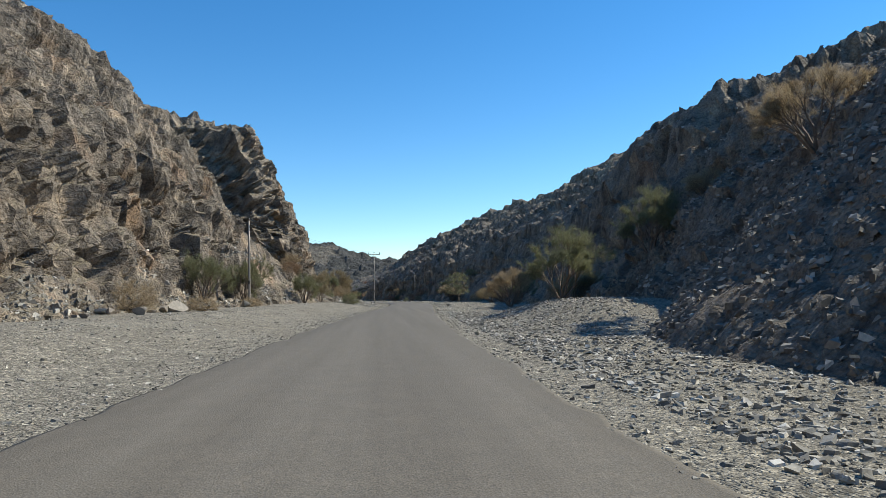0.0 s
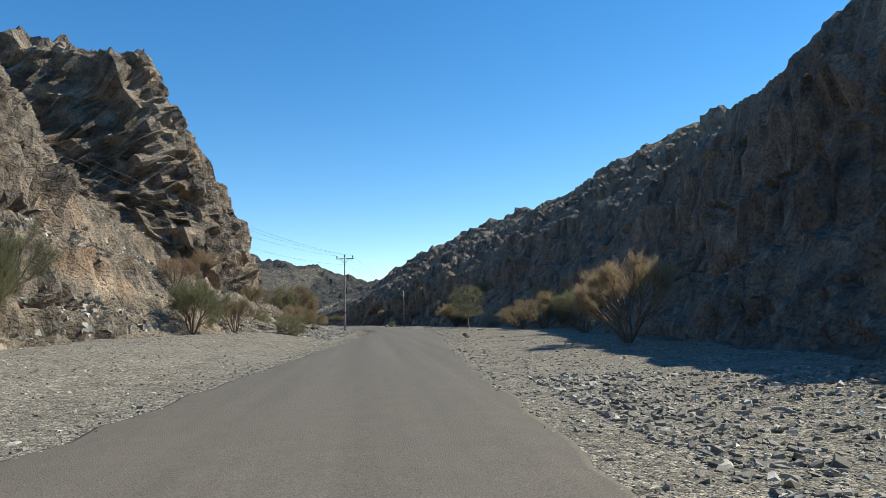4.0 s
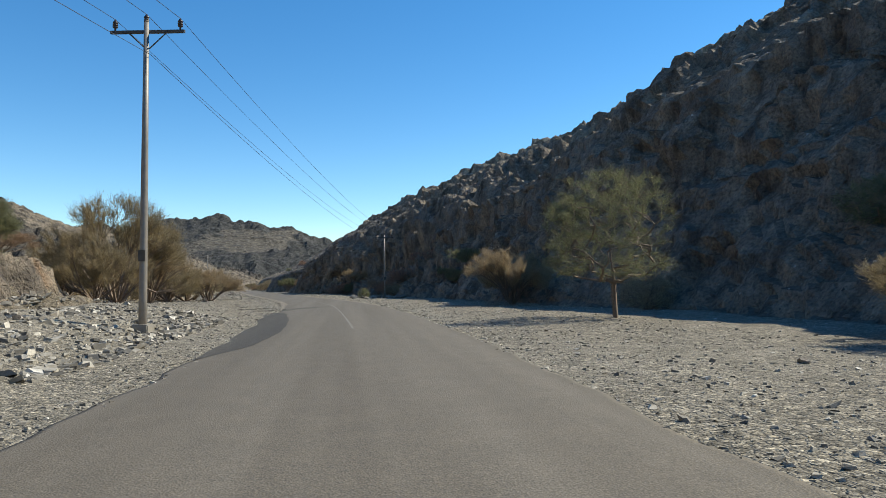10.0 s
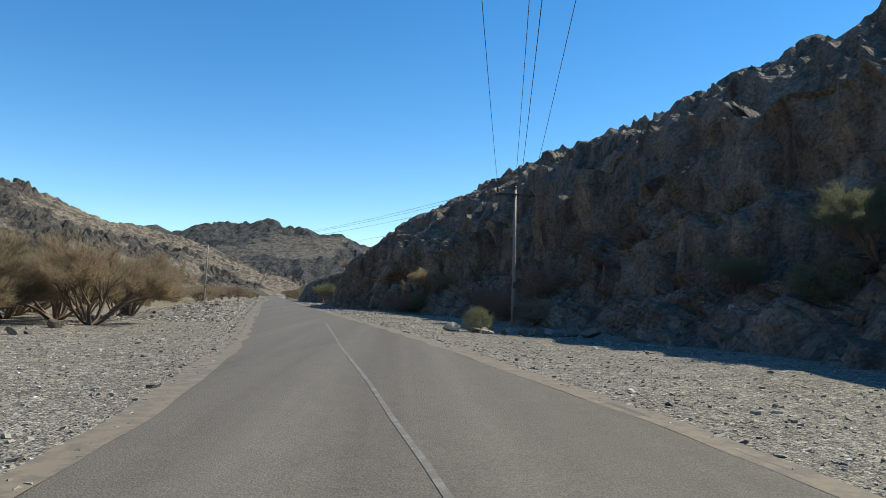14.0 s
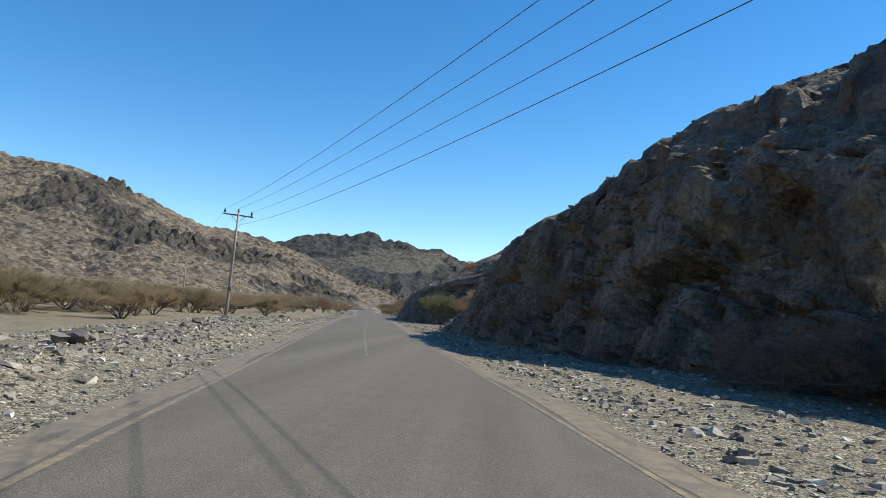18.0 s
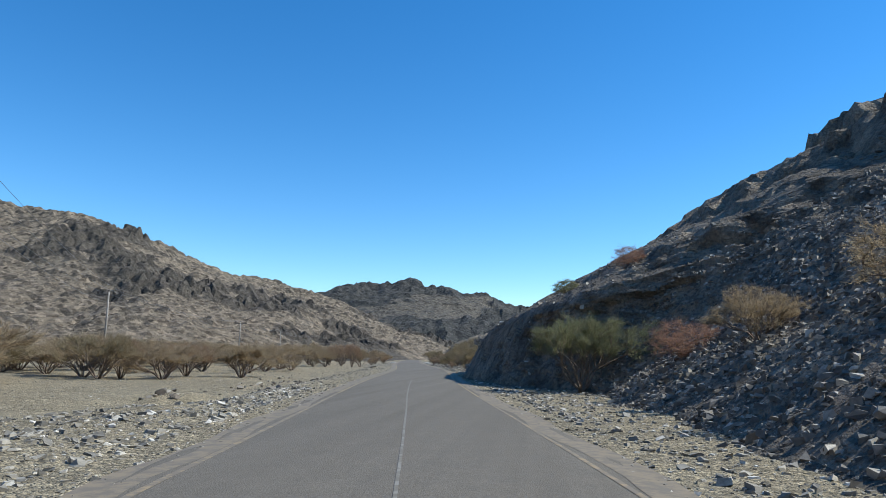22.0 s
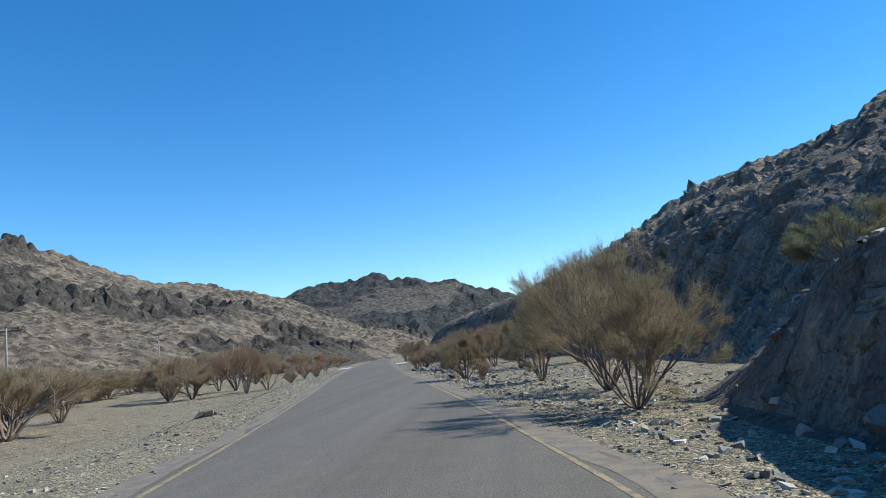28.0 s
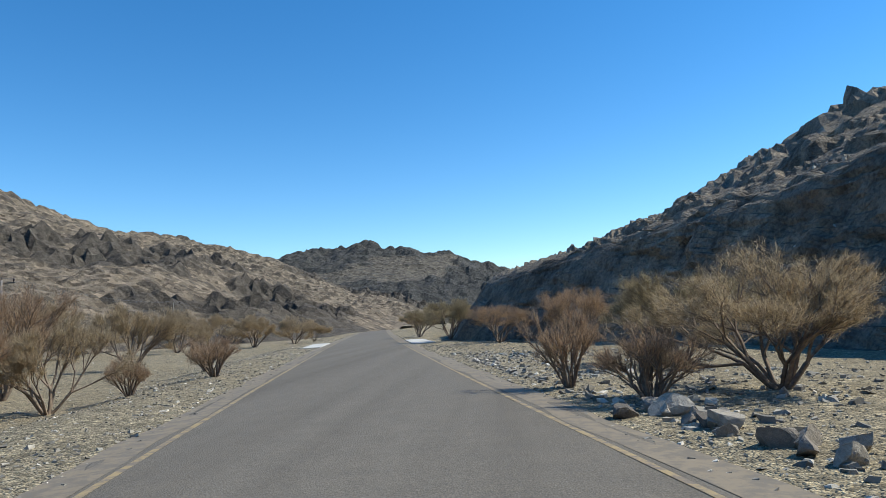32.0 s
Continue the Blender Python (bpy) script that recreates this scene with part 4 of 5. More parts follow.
def plant(name, seed, h, w, stems, trunk, tips, twigs, leaves, mat, label, category, low=0.35, flat=0.6, twig=(0.2, 0.45), blade=0.007, vase=0.0, wood_r=0.0055):
    """A branching plant: stems reach for tips spread through an uneven crown; twigs and leaflets stand on the outer wood."""
    r = np.random.default_rng(seed)
    nodes, parent = [np.zeros(3)], [-1]
    ends = []

    def fork(at, way, length, depth, last):
        """A straight stem that forks and forks again."""
        for k in range(3):
            way = way + r.normal(0, 0.06, 3) + np.array([0, 0, 0.03])
            way = way / np.linalg.norm(way)
            at = at + way * length / 3
            nodes.append(at)
            parent.append(last)
            last = len(nodes) - 1
        if depth == 0:
            ends.append(last)
            return
        for k in range(3 if r.random() < 0.3 + 0.1 * depth else 2):
            out = np.array([way[0], way[1], 0.0]) * 0.25
            turn = way + r.normal(0, 0.34, 3) + out + np.array([0, 0, 0.08])
            fork(at, turn / np.linalg.norm(turn), length * r.uniform(0.62, 0.86), depth - 1, last)

    for s in range(stems if vase else 0):
        az, lean = 6.283 * s / stems + r.uniform(-0.4, 0.4), radians(r.uniform(10, 30 + 28 * (1 - min(vase, 1)) + 6 * w / h))
        fork(np.array([0.1 * np.cos(az), 0.1 * np.sin(az), 0.0]), np.array([np.cos(az) * np.sin(lean), np.sin(az) * np.sin(lean), np.cos(lean)]),
             h * (0.2 + 0.5 * low) * r.uniform(0.8, 1.2), 4 if tips < 300 else 5, 0)
    for s in range(0 if vase else stems):
        az = 6.283 * s / stems + r.uniform(-0.5, 0.5)
        lean = r.uniform(0.15, 0.45) if stems > 1 else 0.05
        last, at = 0, np.array([0.12 * np.cos(az), 0.12 * np.sin(az), 0]) * (stems > 1)
        for k in range(4):
            at = at + np.array([np.cos(az) * lean, np.sin(az) * lean, 1.0]) * trunk * h / 4 + r.normal(0, 0.03, 3) * h * 0.3
            nodes.append(at)
            parent.append(last)
            last = len(nodes) - 1
    lob = r.uniform(0, 6.28, 5)
    goal = []
    while len(goal) < (0 if vase else tips):
        p = r.uniform(-1, 1, 3)
        rad = np.hypot(p[0], p[1])
        lobe = 0.78 + 0.22 * np.sin(np.arctan2(p[1], p[0]) * 3 + lob[0]) * np.sin(np.arctan2(p[1], p[0]) * 2 + lob[1])
        if rad > lobe or rad ** 2 + max(0, p[2]) ** 2 > 1.05 or np.linalg.norm(p) < 0.3 * r.random() ** 0.5:
            continue
        zz = low + (1 - low) * (0.5 + 0.5 * p[2]) * (1 - 0.35 * rad ** 2) + 0.12 * rad * flat
        goal.append(np.array([p[0] * w / 2, p[1] * w / 2, zz * h]))
    goal.sort(key=lambda g: np.linalg.norm(g))
    for g in goal:
        arr = np.array(nodes)
        rise = np.maximum(0, arr[:, 2] - g[2])
        k = int(np.argmin(np.linalg.norm(arr - g, axis=1) + 1.6 * rise))
        at, last = arr[k], k
        steps = max(1, int(np.linalg.norm(g - at) / 0.4))
        for q in range(1, steps + 1):
            t = q / steps
            p = arr[k] + (g - arr[k]) * t + np.array([0, 0, -0.12 * np.sin(np.pi * t) * np.linalg.norm(g - arr[k])]) + r.normal(0, 0.025, 3)
            nodes.append(p)
            parent.append(last)
            last = len(nodes) - 1
        ends.append(last)
    load = np.zeros(len(nodes))
    for e in ends:
        load[e] += 1
    for k in range(len(nodes) - 1, 0, -1):
        load[parent[k]] += load[k]
    rad = wood_r * np.maximum(load, 1) ** 0.5
    wood = [(nodes[parent[k]], nodes[k], min(rad[parent[k]], rad[k] * 1.4), rad[k]) for k in range(1, len(nodes))]
    outer = np.array([k for k in range(1, len(nodes)) if load[k] <= (11 if vase else 14) and nodes[k][2] > low * h * 0.5])
    pos = np.array(nodes)
    fine = []
    centre = np.array([0, 0, h * 0.45])
    for k in r.choice(outer, twigs):
        run = pos[k] - pos[parent[k]]
        a = pos[k] - run * r.random()
        d = run / (np.linalg.norm(run) + 1e-6) * 0.45 + (a - centre) / (np.linalg.norm(a - centre) + 0.1) * 0.25 + r.normal(0, 0.45, 3) + np.array([0, 0, 0.12 + 0.3 * (vase > 0)])
        b = a + d / np.linalg.norm(d) * r.uniform(*twig)
        fine.append((a, b))
    fa, fb = np.array([q[0] for q in fine]), np.array([q[1] for q in fine])
    away = r.normal(0, 0.07, fa.shape) * (r.random((len(fa), 1)) < 0.6)
    fa, fb = fa + away, fb + away
    fit = np.array([w / 2 / np.quantile(np.abs(fb[:, :2]), 0.97)] * 2 + [h / np.quantile(fb[:, 2], 0.985)])
    fa, fb = fa * fit, fb * fit
    fine = list(zip(fa, fb))
    wood = [(p * fit, q * fit, u, v) for p, q, u, v in wood]
    side = np.cross(fb - fa, r.normal(size=fa.shape))
    side *= (blade / np.linalg.norm(side, axis=1))[:, None]
    tv = np.stack([fa - side, fa + side, fb], 1).reshape(-1, 3)
    tf = np.arange(len(tv)).reshape(-1, 3)
    root = new(name)
    root.empty_display_size = 0.3
    tagged(root, label, category)
    thin = [s for s in wood if s[3] < 0.0085]
    v, f = tubes([s for s in wood if s[3] >= 0.0085], 3)
    p, q = np.array([s[0] for s in thin]), np.array([s[1] for s in thin])
    across = np.cross(q - p, r.normal(size=p.shape))
    across *= (0.006 / (np.linalg.norm(across, axis=1) + 1e-9))[:, None]
    sv = np.stack([p - across, p + across, q + across, q - across], 1).reshape(-1, 3)
    f = np.concatenate([f, np.arange(len(sv)).reshape(-1, 4) + len(v)])
    part("trunk", mesh_of("trunk", np.concatenate([v, sv]), f, M_BARK, False), root, "grey-brown forked stems")
    pick = r.integers(0, len(fine), leaves)
    a = np.array([fine[i][0] for i in pick]).reshape(-1, 3)
    b = np.array([fine[i][1] for i in pick]).reshape(-1, 3)
    c = a + (b - a) * r.random((leaves, 1)) + r.normal(0, 0.03, (leaves, 3))
    e1, e2 = r.normal(size=(leaves, 3)), r.normal(size=(leaves, 3))
    e1 *= (r.uniform(0.014, 0.034, leaves) / np.linalg.norm(e1, axis=1))[:, None]
    e2 *= (r.uniform(0.006, 0.014, leaves) / np.linalg.norm(e2, axis=1))[:, None]
    lv = np.stack([c - e1, c + e1, c + e2 * 2], 1).reshape(-1, 3)
    lf = np.arange(leaves * 3).reshape(-1, 3) + len(tv)
    part("crown", mesh_of("crown", np.concatenate([tv, lv]), np.concatenate([tf, lf]), mat, True), root)
    return root


PROTO = {
    "dry": [plant("shrub", 11, 3.3, 4.6, 9, 0.22, 420, 20250, 13500, M_TWIG_DRY, "wide dry brown thorn shrub on the wadi floor", "shrub", low=0.26, twig=(0.14, 0.38), blade=0.0056, vase=1.0),
            plant("shrub", 12, 3.3, 4.4, 7, 0.22, 400, 20250, 15000, M_TWIG_DRY, "dense brown many-stemmed thorn shrub on stony ground", "shrub", low=0.22, twig=(0.14, 0.38), blade=0.0056, vase=0.8),
            plant("shrub", 13, 3.3, 4.8, 8, 0.26, 420, 20250, 13500, M_TWIG_OLIVE, "spreading olive-brown shrub with forked bare stems", "shrub", low=0.3, twig=(0.14, 0.38), blade=0.0056, vase=1.2),
            plant("shrub", 14, 3.3, 4.2, 8, 0.28, 360, 14850, 4500, M_TWIG_RUST, "rust-brown thorn shrub with fine bare twigs", "shrub", low=0.28, twig=(0.16, 0.42), blade=0.0046, vase=1.1)],
    "mound": [plant("shrub", 15, 3.3, 4.6, 12, 0.16, 460, 24300, 18000, M_TWIG_OLIVE, "rounded olive-brown thorn shrub of dense fine twigs", "shrub", low=0.1, twig=(0.14, 0.36), blade=0.0056, vase=0.35),
              plant("shrub", 16, 3.3, 4.5, 11, 0.16, 440, 24300, 15000, M_TWIG_DRY, "broad dry brown thorn shrub reaching to the ground", "shrub", low=0.08, twig=(0.14, 0.36), blade=0.0056, vase=0.3)],
    "green": [plant("shrub", 21, 3.5, 4.6, 9, 0.2, 400, 17550, 22500, M_TWIG_GREEN, "olive-green thorn shrub with feathery foliage", "shrub", low=0.12, twig=(0.14, 0.36), blade=0.0056, vase=0.5),
              plant("shrub", 22, 3.5, 4.4, 9, 0.2, 400, 17550, 21000, M_TWIG_GREEN, "dull green bushy thorn shrub", "shrub", low=0.14, twig=(0.14, 0.36), blade=0.0056, vase=0.6)],
    "tree": [plant("acacia_tree", 31, 5.8, 4.8, 1, 0.5, 520, 13000, 13000, M_TWIG_GREEN, "single-trunked olive-green acacia tree on the wadi floor", "tree", low=0.24, twig=(0.16, 0.45), blade=0.006)],
    "big": [plant("acacia_tree", 41, 4.8, 5.4, 9, 0.24, 640, 27000, 22500, M_TWIG_OLIVE, "large spreading olive-brown acacia with bare upper twigs", "tree", low=0.14, twig=(0.2, 0.5), blade=0.006, vase=0.6)],
    "mixed": [plant("acacia_tree", 42, 4.6, 5.0, 7, 0.26, 560, 18900, 27000, M_TWIG_GREEN, "spreading green acacia growing on the roadside berm", "tree", low=0.2, twig=(0.16, 0.42), blade=0.006, vase=0.9)],
    "thorn": [plant("acacia_tree", 91, 3.6, 5.8, 12, 0.24, 620, 35100, 13500, M_TWIG_OLIVE, "wide olive-brown thorn tree of fine bare twigs at the road edge", "tree", low=0.16, twig=(0.12, 0.36), blade=0.0032, vase=0.7, wood_r=0.0034)],
    "bare": [plant("bare_bush", 51, 1.8, 1.8, 12, 0.34, 200, 4860, 0, M_TWIG_RUST, "small leafless reddish twig bush beside the road", "bush", low=0.25, twig=(0.14, 0.34), blade=0.004, vase=0.9),
             plant("bare_bush", 52, 1.8, 1.6, 10, 0.38, 190, 4320, 0, M_TWIG_RUST, "thin bare-twigged bush on the gravel verge", "bush", low=0.25, twig=(0.14, 0.34), blade=0.004, vase=0.9)],
    "low": [plant("low_bush", 61, 1.3, 2.2, 10, 0.2, 200, 5200, 3600, M_TWIG_DRY, "low dry brown bush on the rocky slope", "bush", low=0.1, twig=(0.1, 0.28), blade=0.005),
            plant("low_bush", 62, 1.3, 2.0, 10, 0.2, 200, 5000, 4600, M_TWIG_GREEN, "low green bush growing on the rocky slope", "bush", low=0.1, twig=(0.1, 0.28), blade=0.005)],
    "red": [plant("brush", 71, 1.3, 2.4, 11, 0.2, 220, 7000, 2600, M_TWIG_RED, "low reddish-brown dry brush on the rubble slope", "bush", low=0.06, twig=(0.1, 0.26), blade=0.0045)],
    "far": [plant("shrub", 81, 3.3, 4.6, 9, 0.24, 150, 9500, 8500, M_TWIG_DRY, "brown thorn shrub in the belt along the far bank", "shrub", low=0.26, twig=(0.22, 0.5), blade=0.011, vase=1.0),
            plant("shrub", 82, 3.3, 4.4, 9, 0.22, 150, 9500, 9500, M_TWIG_OLIVE, "dull olive shrub in the belt along the far bank", "shrub", low=0.22, twig=(0.22, 0.5), blade=0.011, vase=0.9)],
}
PROTO["rust"] = PROTO["dry"][3:]
FULL = {"mound": (3.3, 4.5), "thorn": (3.6, 5.8), "far": (3.3, 4.5), "dry": (3.3, 4.5), "green": (3.5, 4.5), "tree": (5.8, 4.8), "big": (4.8, 5.4), "mixed": (4.6, 5.0), "rust": (3.3, 4.2), "red": (1.3, 2.3), "bare": (1.8, 1.7), "low": (1.3, 2.1)}
USED = set()
def grow(kind, x, y, w, h, which=None, lift=0.0):
    protos = PROTO[kind]
    ob = protos[int(rng.integers(len(protos))) if which is None else which]
    fh, fw = FULL[kind]
    m = pose(x, y, stand_z(x, y) - 0.08 + lift, 0, 0, rng.uniform(0, 360)) @ Matrix.Diagonal((w / fw, w / fw, h / fh, 1))
    if ob.name not in USED:
        USED.add(ob.name)
        ob.matrix_basis = m
        return ob
    twin = copy_thing(ob, m)
    twin.matrix_basis = m
    return twin


LEFT_NEAR = [("green", -15.6, 64.2, 5.2, 4.2), ("green", -14.1, 74.8, 5.0, 4.4), ("green", -9.9, 93.1, 4.6, 3.8), ("low", -13.1, 53.5, 2.2, 1.2), ("low", -14.4, 42.7, 2.4, 2.0), ("low", -12.3, 68.4, 2.0, 1.0),
             ("dry", -6.9, 125, 3.2, 2.6), ("low", -4.2, 101.1, 2.8, 1.7), ("dry", -8.4, 99.8, 3.2, 2.6), ("dry", -12.4, 98.4, 3.2, 2.8), ("dry", -14.4, 116.5, 3.4, 2.8), ("dry", -10.9, 124, 3.6, 2.8), ("low", -8.4, 111.7, 2.4, 1.4), ("green", -10.2, 146.6, 5, 3.6), ("dry", -13.3, 154.8, 4, 1.8)]
LEFT_MIDDLE = [("big", -11.3, 168.5, 9.0, 7.5), ("mound", -10.8, 175, 5.5, 4.8), ("mound", -9.8, 159.5, 5.0, 4.0), ("mound", -16.5, 172, 6.5, 4.6), ("mound", -10.9, 200.5, 6.6, 3.7), ("mound", -14.5, 205, 7.5, 4.4), ("mound", -13.6, 212.5, 6.5, 4.0), ("mound", -16.8, 219, 7, 4.4), ("mound", -22, 226, 7, 4.2), ("mound", -20.5, 198, 7, 4.6), ("mound", -14.7, 197.3, 6.5, 3.7), ("mound", -18.4, 208.6, 8.0, 4.4), ("mound", -23.8, 202, 6, 4.4),
               ("green", -20.7, 215.3, 6.5, 4.2), ("mound", -26.9, 193.5, 7, 4.8), ("mound", -33.6, 218.1, 6, 4.4), ("mound", -24.2, 240.3, 5, 3.4), ("mound", -29.4, 232.6, 5, 3.6), ("mound", -16.5, 203.9, 5.2, 3.4)]
LEFT_FAR = [("dry", -38.9, 283.6, 6.5, 3.3), ("dry", -44.1, 300.7, 6.5, 3.4), ("dry", -42.8, 293.8, 5.0, 2.9), ("dry", -50.5, 326, 7.0, 3.9), ("dry", -51, 330.2, 5.2, 3.9), ("dry", -46.4, 329.5, 7.0, 3.5), ("dry", -47.8, 336.6, 6.0, 3.3),
            ("dry", -42.4, 337.6, 6.2, 3.6), ("dry", -50.4, 364.6, 7.2, 3.8), ("dry", -49.7, 373.5, 7.5, 3.9), ("dry", -53.9, 379.6, 8.0, 4.0), ("dry", -54.5, 345, 6.5, 3.6), ("dry", -56, 357, 7.5, 4.0), ("dry", -47.5, 352, 5.8, 3.2)]
LEFT_END = [("dry", -56, 387.5, 6.2, 3.6), ("dry", -58.9, 410.5, 6.0, 4.2), ("dry", -52.8, 412.8, 5.6, 4.5), ("dry", -56.3, 404.8, 5.8, 4.1), ("dry", -53.4, 403.5, 4.6, 3.5), ("rust", -48.1, 403.3, 3.4, 4.6),
            ("dry", -47.5, 407.6, 4.2, 3.0), ("bare", -43.5, 411.3, 2.1, 1.6), ("bare", -45.6, 409.1, 1.4, 1.5), ("bare", -47.1, 419.1, 1.6, 1.7), ("dry", -74.1, 484, 8.6, 4.8), ("dry", -72.6, 471.1, 7.4, 5.0), ("dry", -66, 480.1, 6.8, 4.4),
            ("dry", -57.0, 418.4, 3.6, 4.2), ("dry", -92.8, 488.3, 8, 4.8), ("dry", -62.6, 487.6, 5.6, 4.0), ("dry", -68, 437.2, 7.4, 5.0), ("dry", -57.7, 432.3, 5.6, 4.4)]
RIGHT_SIDE = [("mixed", 11.7, 45.4, 7.0, 4.7), ("dry", 14.2, 77.5, 6.0, 4.2), ("green", 19.3, 101.2, 5.4, 4.0), ("mound", 20.4, 118.7, 6.2, 3.9), ("mound", 20.3, 130.2, 5.6, 3.5), ("mound", 23.6, 123.4, 5.4, 3.6), ("tree", 15.5, 142.4, 4.8, 6.0), ("low", 20.1, 149.7, 2.8, 1.9),
              ("mound", 16.2, 163.3, 5.6, 3.8), ("dry", 5.8, 233.6, 4.2, 3.4), ("low", 6.9, 201.5, 1.6, 1.3), ("low", 21.1, 166.1, 3.2, 1.6), ("green", 17.6, 187.7, 4.4, 2.4), ("green", -10.4, 303.6, 5.6, 3.8), ("red", -7.1, 311.4, 1.9, 1.2), ("low", -10.7, 312.3, 1.8, 0.9), ("dry", -5.7, 291, 3.0, 1.7), ("low", -3.8, 285, 3.2, 1.6), ("red", -6.9, 296.4, 2.6, 1.4),
              ("thorn", -20.9, 352.9, 4.4, 3.4), ("thorn", -20.7, 358.6, 4.8, 4.0), ("mixed", -15.6, 353.8, 2.8, 1.7), ("bare", -13.4, 346, 2.0, 1.7)]
RIGHT_END = [("dry", -22.2, 365.7, 2.4, 3.0), ("dry", -22.8, 380, 2.8, 2.9), ("mound", -25.6, 373.4, 2.5, 2.4), ("mound", -26.4, 392.2, 4.4, 2.7), ("rust", -24.4, 386.2, 3.2, 3.0), ("dry", -19.4, 379.1, 3.8, 2.4), ("bare", -30.5, 398.2, 1.8, 1.4), ("bare", -24.7, 370.3, 0.9, 1.1), ("bare", -31.6, 401.1, 1.7, 1.8),
             ("dry", -28.2, 398.6, 3.7, 2.5), ("dry", -28.0, 406.4, 4.2, 2.7), ("dry", -23.3, 396.4, 3.6, 2.6), ("dry", -33, 430.1, 4.2, 2.4), ("dry", -36.7, 440.2, 4, 3), ("dry", -41.5, 462.1, 4.2, 3.0), ("dry", -29.7, 417.3, 3.6, 2.8), ("red", 3.4, 237.2, 3.8, 1.8), ("red", 4.8, 235.6, 3.4, 1.7), ("red", 11.4, 213.4, 3.6, 2.0),
             ("red", 12.2, 210.7, 3.6, 2.0), ("red", 11, 215.1, 3.0, 1.4), ("red", 10.2, 217.3, 2.6, 1.2), ("low", 10.9, 207.6, 2.8, 1.5), ("dry", 9.5, 220.6, 3.4, 2.3), ("low", 5.4, 233.7, 2.6, 1.4), ("green", 15.6, 192.6, 2.6, 1.5), ("red", 14.3, 209.1, 2.4, 1.2), ("mound", 17.0, 167.5, 5.6, 3.6),
             ("low", 16.3, 188.2, 2.4, 1.3), ("red", 15.4, 203.6, 2.6, 1.4), ("low", 26.1, 140.8, 3.2, 2.0), ("mound", 15.8, 58, 5.0, 3.4), ("mixed", 18.4, 47, 6.6, 4.6), ("dry", 21.9, 45.1, 4.0, 2.2), ("dry", 18.6, 28.5, 5.6, 3.5)]
for zone in (LEFT_NEAR, LEFT_MIDDLE, LEFT_FAR, LEFT_END, RIGHT_SIDE, RIGHT_END):
    for kind, x, y, w, h in zone:
        ob = grow(kind, x, y, w, h)
        tagged(ob, group="wadi shrubs" if kind != "low" else "slope bushes")
for k in range(120):                                  # the belt of shrubs along the far bank
    y = 262 + 213 * k / 119 + rng.uniform(-3, 3)
    x = float(road_x(y)) - 31 - rng.uniform(0, 27)
    tagged(grow("far", x, y, rng.uniform(6.2, 9.4), rng.uniform(3.2, 4.5), 0 if rng.random() < 0.7 else 1), group="wadi shrubs")
for k in range(16):                                   # shrubs in the far valley
    y = 490 + 130 * rng.random()
    x = float(road_x(y)) + (-1 if k % 3 else 1) * rng.uniform(8, 34)
    tagged(grow("far", x, y, rng.uniform(5, 8), rng.uniform(3.0, 4.2), k % 2), group="wadi shrubs")


for ob in [p for group in PROTO.values() for p in group if p.name not in USED]:
    for o in (*ob.children_recursive, ob):
        bpy.data.objects.remove(o)


# ---- power line ----
def box(bm, x0, x1, y0, y1, z0, z1, bevel=0.0):
    g = bmesh.ops.create_cube(bm, size=1.0, matrix=Matrix.Translation(((x0 + x1) / 2, (y0 + y1) / 2, (z0 + z1) / 2)) @ Matrix.Diagonal((x1 - x0, y1 - y0, z1 - z0, 1)))
    if bevel:
        bmesh.ops.bevel(bm, geom=list({e for v in g["verts"] for e in v.link_edges}), offset=bevel, segments=2, affect="EDGES")


def finish(name, bm, mat, parent, label="", soft=True):
    me = bpy.data.meshes.new(name)
    bm.to_mesh(me)
    bm.free()
    me.materials.append(mat)
    if soft:
        for p in me.polygons:
            p.use_smooth = True
    return part(name, me, parent, label)


def turned(name, steps, mat, parent, m=Matrix(), sides=12, label=""):
    """A turned form from (radius, height) steps."""
    bm = bmesh.new()
    rings = [[bm.verts.new(m @ Vector((r * math.cos(6.28319 * k / sides), r * math.sin(6.28319 * k / sides), z))) for k in range(sides)] for r, z in steps]
    for a, b in zip(rings, rings[1:]):
        for k in range(sides):
            bm.faces.new((a[k], a[(k + 1) % sides], b[(k + 1) % sides], b[k]))
    bm.faces.new(rings[0][::-1])
    bm.faces.new(rings[-1])
    return finish(name, bm, mat, parent, label)


def rod(name, a, b, r, mat, parent):
    v, f = tubes([(np.array(a, float), np.array(b, float), r, r)], 6)
    return part(name, mesh_of(name, v, f, mat, False), parent)


INSULATOR = [(0.03, 0.0), (0.03, 0.08), (0.075, 0.1), (0.085, 0.13), (0.055, 0.15), (0.085, 0.17), (0.085, 0.2), (0.055, 0.22), (0.08, 0.24), (0.075, 0.28), (0.045, 0.32), (0.03, 0.36)]
ARM, SPAN = 0.38, (-1.05, 0.0, 1.05)


